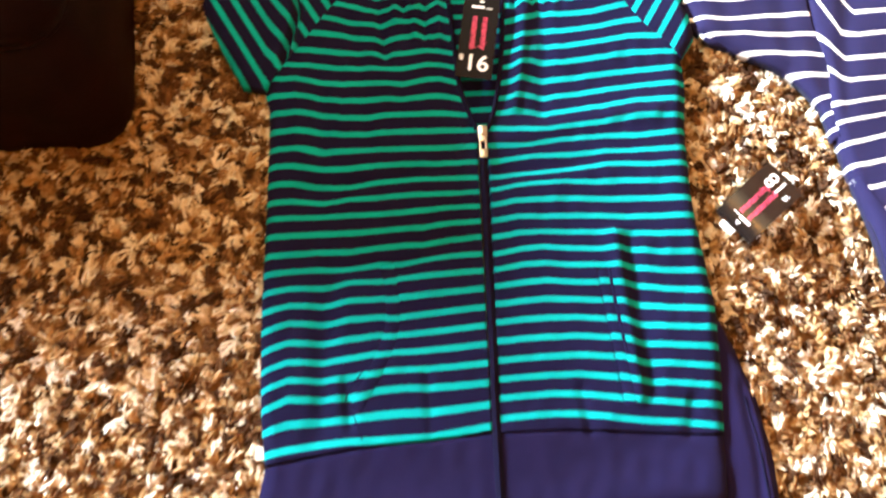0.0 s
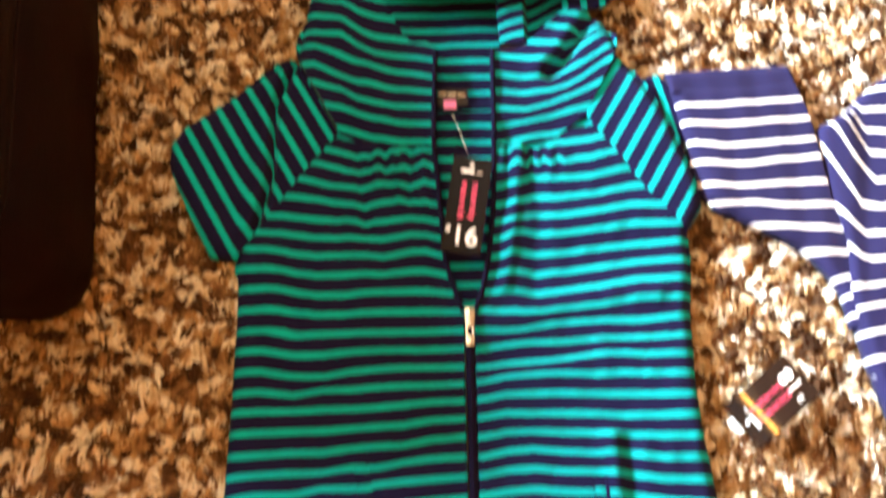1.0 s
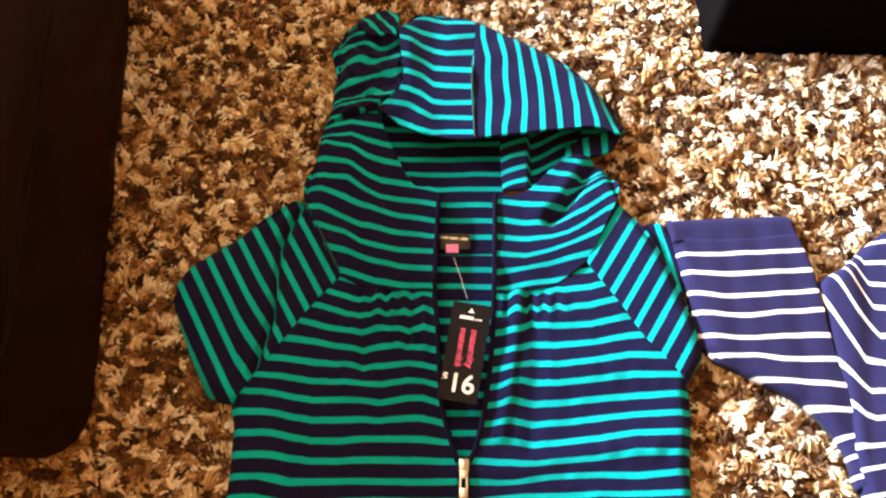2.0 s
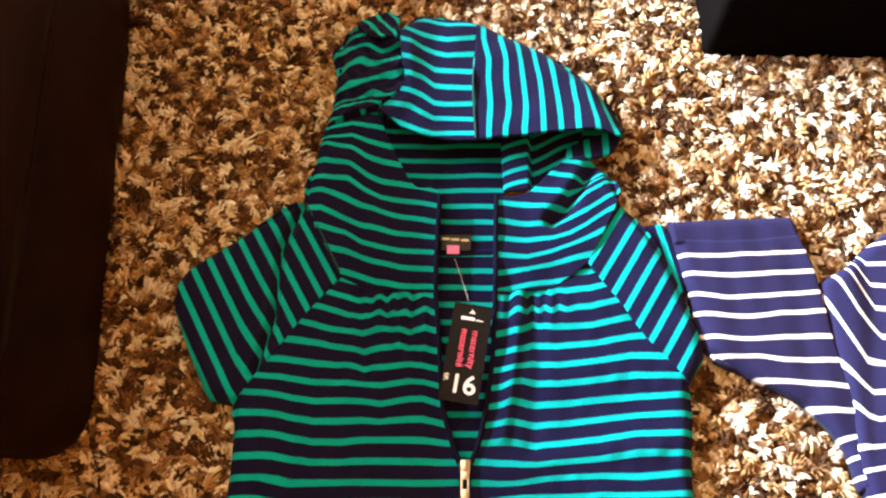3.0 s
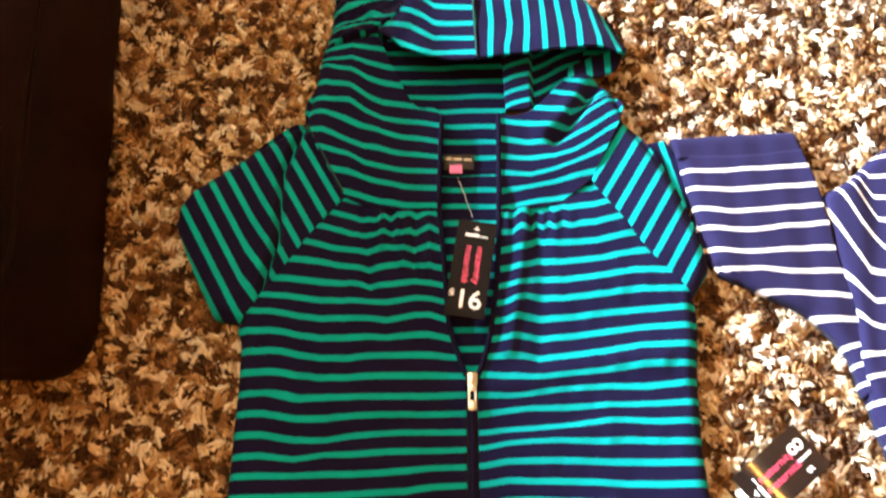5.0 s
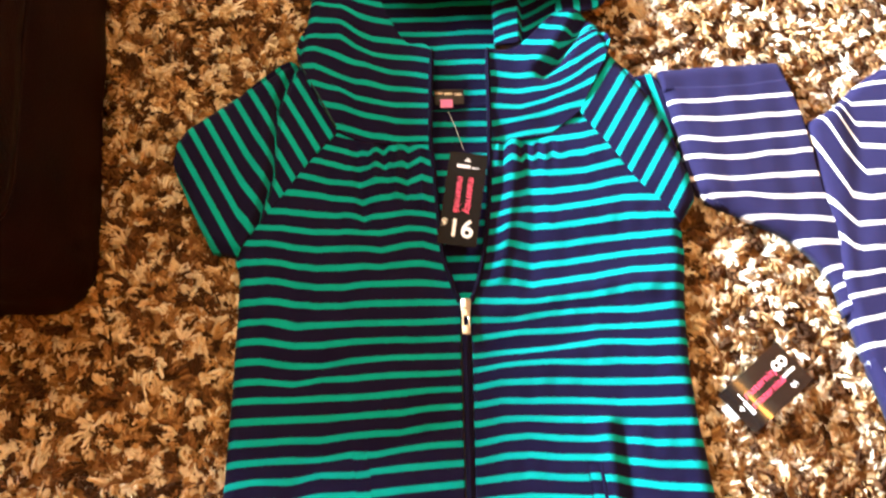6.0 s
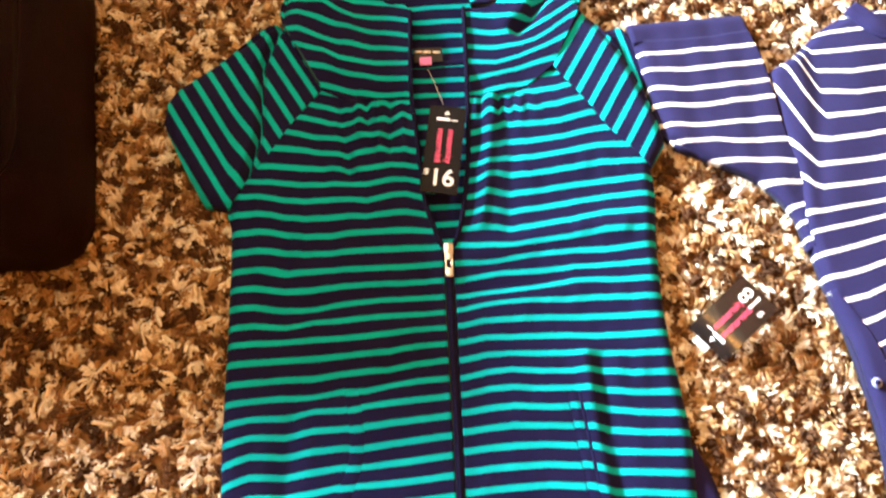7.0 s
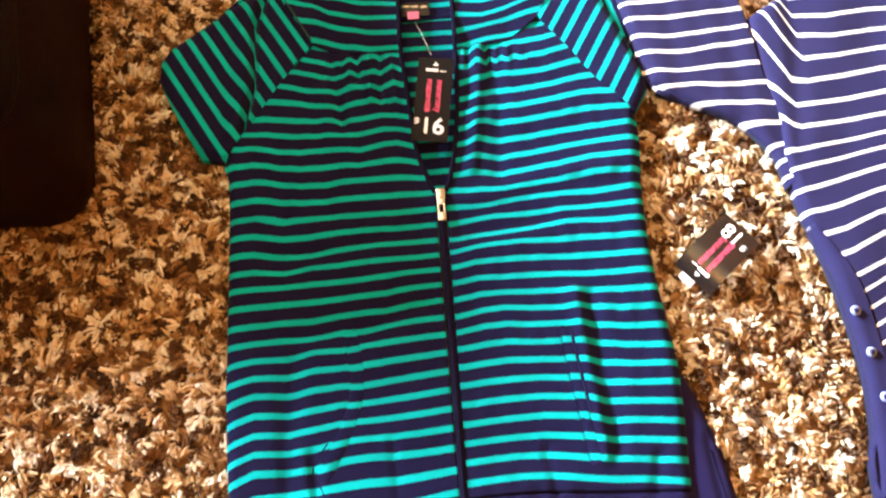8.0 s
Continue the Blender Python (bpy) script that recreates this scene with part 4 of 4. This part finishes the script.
for x, y in ((0.443, -0.176), (0.449, -0.223), (0.452, -0.272), (0.453, -0.322)):
    bm = bmesh.new()
    bmesh.ops.create_cone(bm, cap_ends=True, segments=24, radius1=0.0056, radius2=0.0056, depth=0.0022)
    bmesh.ops.bevel(bm, geom=[e for e in bm.edges if len(e.link_faces) == 2 and e.calc_face_angle(0) > 1], offset=0.0007, segments=2, affect="EDGES")
    bm.transform(Matrix.Translation((x, y, 0.0400)))
    button = part("button", bm, button_metal, top, "round shiny blue button")
    bm = bmesh.new()
    bmesh.ops.create_cone(bm, cap_ends=True, segments=16, radius1=0.0030, radius2=0.0030, depth=0.0008)
    bm.transform(Matrix.Translation((x, y, 0.0413)))
    part("button_centre", bm, blue_cloth, button)

# ---- shag pile ----
OUTLINES = [
    [*SIDE_L, (-0.278, 0.069), *CUFF_L[1:], *OVER_L, *SIDE_H, *SIDE_T[1:], *HOOD_UP, *HOOD_OUT, (0.173, 0.345), (0.181, 0.318), (0.229, 0.244), (0.265, 0.125), (0.242, 0.091), *SIDE_R[::-1], (0.230, -0.421), (-0.246, -0.412)],
    [*LEG, (0.20, -0.228), (0.10, -0.70)],
    [*SLEEVE_LOW, *BODY_L[::-1], (0.86, -0.62), (0.80, 0.22), *BODY_T[::-1], (0.399, 0.215), (0.380, 0.301)],
    [(-1.15, 0.006), (-0.440, 0.006), (-0.416, 0.050), (-0.493, 1.05), (-1.15, 1.05)],
    [(0.314, 0.555), (1.054, 0.555), (1.054, 0.934), (0.314, 0.934)],
]


def covered(x, y, outline):
    p = np.array(outline)
    odd = np.zeros(len(x), dtype=bool)
    for (x0, y0), (x1, y1) in zip(p, np.roll(p, -1, 0)):
        odd ^= ((y0 > y) != (y1 > y)) & (x < (x1 - x0) * (y - y0) / (y1 - y0 + 1e-12) + x0)
    return odd


def tufts(rng, x0, x1, y0, y1, pitch):
    gx, gy = np.meshgrid(np.arange(x0, x1, pitch), np.arange(y0, y1, pitch))
    x = gx.ravel() + rng.uniform(-0.6, 0.6, gx.size) * pitch
    y = gy.ravel() + rng.uniform(-0.6, 0.6, gx.size) * pitch
    return x, y


rng = np.random.RandomState(7)
VIEW = (-0.72, 0.68, -0.50, 0.78)
ax, ay = tufts(rng, *VIEW, 0.0090)
bx, by = tufts(rng, -1.25, 1.2, -1.0, 1.3, 0.026)
far = ~((bx > VIEW[0]) & (bx < VIEW[1]) & (by > VIEW[2]) & (by < VIEW[3]))
x, y = np.r_[ax, bx[far]], np.r_[ay, by[far]]
stout = np.r_[np.ones(len(ax)), np.full(far.sum(), 2.2)]
# A tuft is a brush of fine fibres of one colour, fraying towards its tip.
FAN = 12
tuft_way = 2.2 * ripple(x, y, 0.07, 41) + rng.normal(0, 1.5, len(x))
tuft_tone = np.clip(rng.uniform(0.0, 1.0, len(x)) + 0.10 * ripple(x, y, 0.07, 43) + 0.22 * ripple(x, y, 0.022, 44), 0, 1)
tuft_lean = rng.uniform(0.25, 0.95, len(x))
tuft_long = rng.uniform(0.011, 0.024, len(x))
x, y, stout, tuft_way, tuft_tone, tuft_lean, tuft_long = (np.repeat(v, FAN) for v in (x, y, stout, tuft_way, tuft_tone, tuft_lean, tuft_long))
x = x + rng.normal(0, 0.0022, len(x)) * stout
y = y + rng.normal(0, 0.0022, len(x)) * stout
tuft_way = tuft_way + rng.normal(0, 0.28, len(x))
tuft_lean = np.clip(tuft_lean + rng.normal(0, 0.13, len(x)), 0.05, 1.0)
tuft_tone = np.clip(tuft_tone + rng.normal(0, 0.06, len(x)), 0, 1)
keep, near = np.ones(len(x), dtype=bool), np.zeros(len(x), dtype=bool)
for k, outline in enumerate(OUTLINES):
    inside_it = covered(x, y, outline)
    rim = away(x, y, outline + outline[:1])
    if k < 3:
        keep &= ~(inside_it & (rim > 0.012))
        near |= inside_it
    else:
        keep &= ~inside_it
x, y, stout, near, lean_way, lean, tuft_tone, length = (v[keep] for v in (x, y, stout, near, tuft_way, tuft_lean, tuft_tone, tuft_long))
n = len(x)
length = length * rng.uniform(0.75, 1.1, n) * np.sqrt(stout)
lean[near] = 0.9
radius = rng.triangular(0.0007, 0.0013, 0.0023, n) * stout
rise = length * np.sqrt(np.clip(1 - 0.85 * lean**2, 0.08, 1)) * 0.85
rise = np.where(near, np.minimum(rise, 0.008), np.minimum(rise, 0.030))
way = np.stack([np.cos(lean_way), np.sin(lean_way), 0 * x], 1)
side = np.stack([-np.sin(lean_way), np.cos(lean_way), 0 * x], 1)
p0 = np.stack([x, y, 0 * x - 0.001], 1)
p2 = p0 + way * (length * lean)[:, None] + np.stack([0 * x, 0 * x, rise], 1)
p1 = p0 + np.stack([0 * x, 0 * x, rise * 1.05], 1) + way * (length * lean * 0.25)[:, None]
p1[:, 2] *= np.where(near, 0.9, 1.0)
swirl = rng.normal(0, 0.0035, (n, 1)) * side - np.stack([0 * x, 0 * x, rng.uniform(0, 0.35, n) * rise * ~near], 1)
rings = []
for s, fat in ((0.2, 0.9), (0.65, 1.15), (1.0, 0.75)):
    q = (1 - s) ** 2 * p0 + 2 * s * (1 - s) * p1 + s * s * p2 + s * s * swirl
    tangent = 2 * (1 - s) * (p1 - p0) + 2 * s * (p2 - p1)
    tangent /= np.linalg.norm(tangent, axis=1)[:, None] + 1e-9
    upper = np.cross(tangent, side)
    fat = fat * rng.uniform(0.6, 1.45, n)
    for a in range(3):
        c0, s0 = math.cos(a * math.pi / 1.5 + 0.6), math.sin(a * math.pi / 1.5 + 0.6)
        rings.append(q + (radius * fat)[:, None] * (1.25 * c0 * side + 0.8 * s0 * upper))
verts = np.stack(rings, 1).reshape(-1, 3)
quads = [(r * 3 + a, r * 3 + (a + 1) % 3, r * 3 + 3 + (a + 1) % 3, r * 3 + 3 + a) for r in range(2) for a in range(3)]
loops = (np.array(quads)[None] + 9 * np.arange(n)[:, None, None]).reshape(-1)
me = bpy.data.meshes.new("shag_pile")
me.vertices.add(len(verts))
me.vertices.foreach_set("co", verts.astype(np.float32).ravel())
me.loops.add(len(loops))
me.loops.foreach_set("vertex_index", loops.astype(np.int32))
me.polygons.add(len(loops) // 4)
me.polygons.foreach_set("loop_start", np.arange(0, len(loops), 4, dtype=np.int32))
me.polygons.foreach_set("use_smooth", np.ones(len(loops) // 4, dtype=bool))
me.update(calc_edges=True)
me.validate()
me.materials.append(yarn)
me.attributes.new("yarn", "FLOAT", "POINT").data.foreach_set("value", np.repeat(tuft_tone, 9).astype(np.float32))
tagged(new("shag_pile", me), "thick shag rug pile in mixed brown, tan and cream yarns", "rug", kind="stuff")
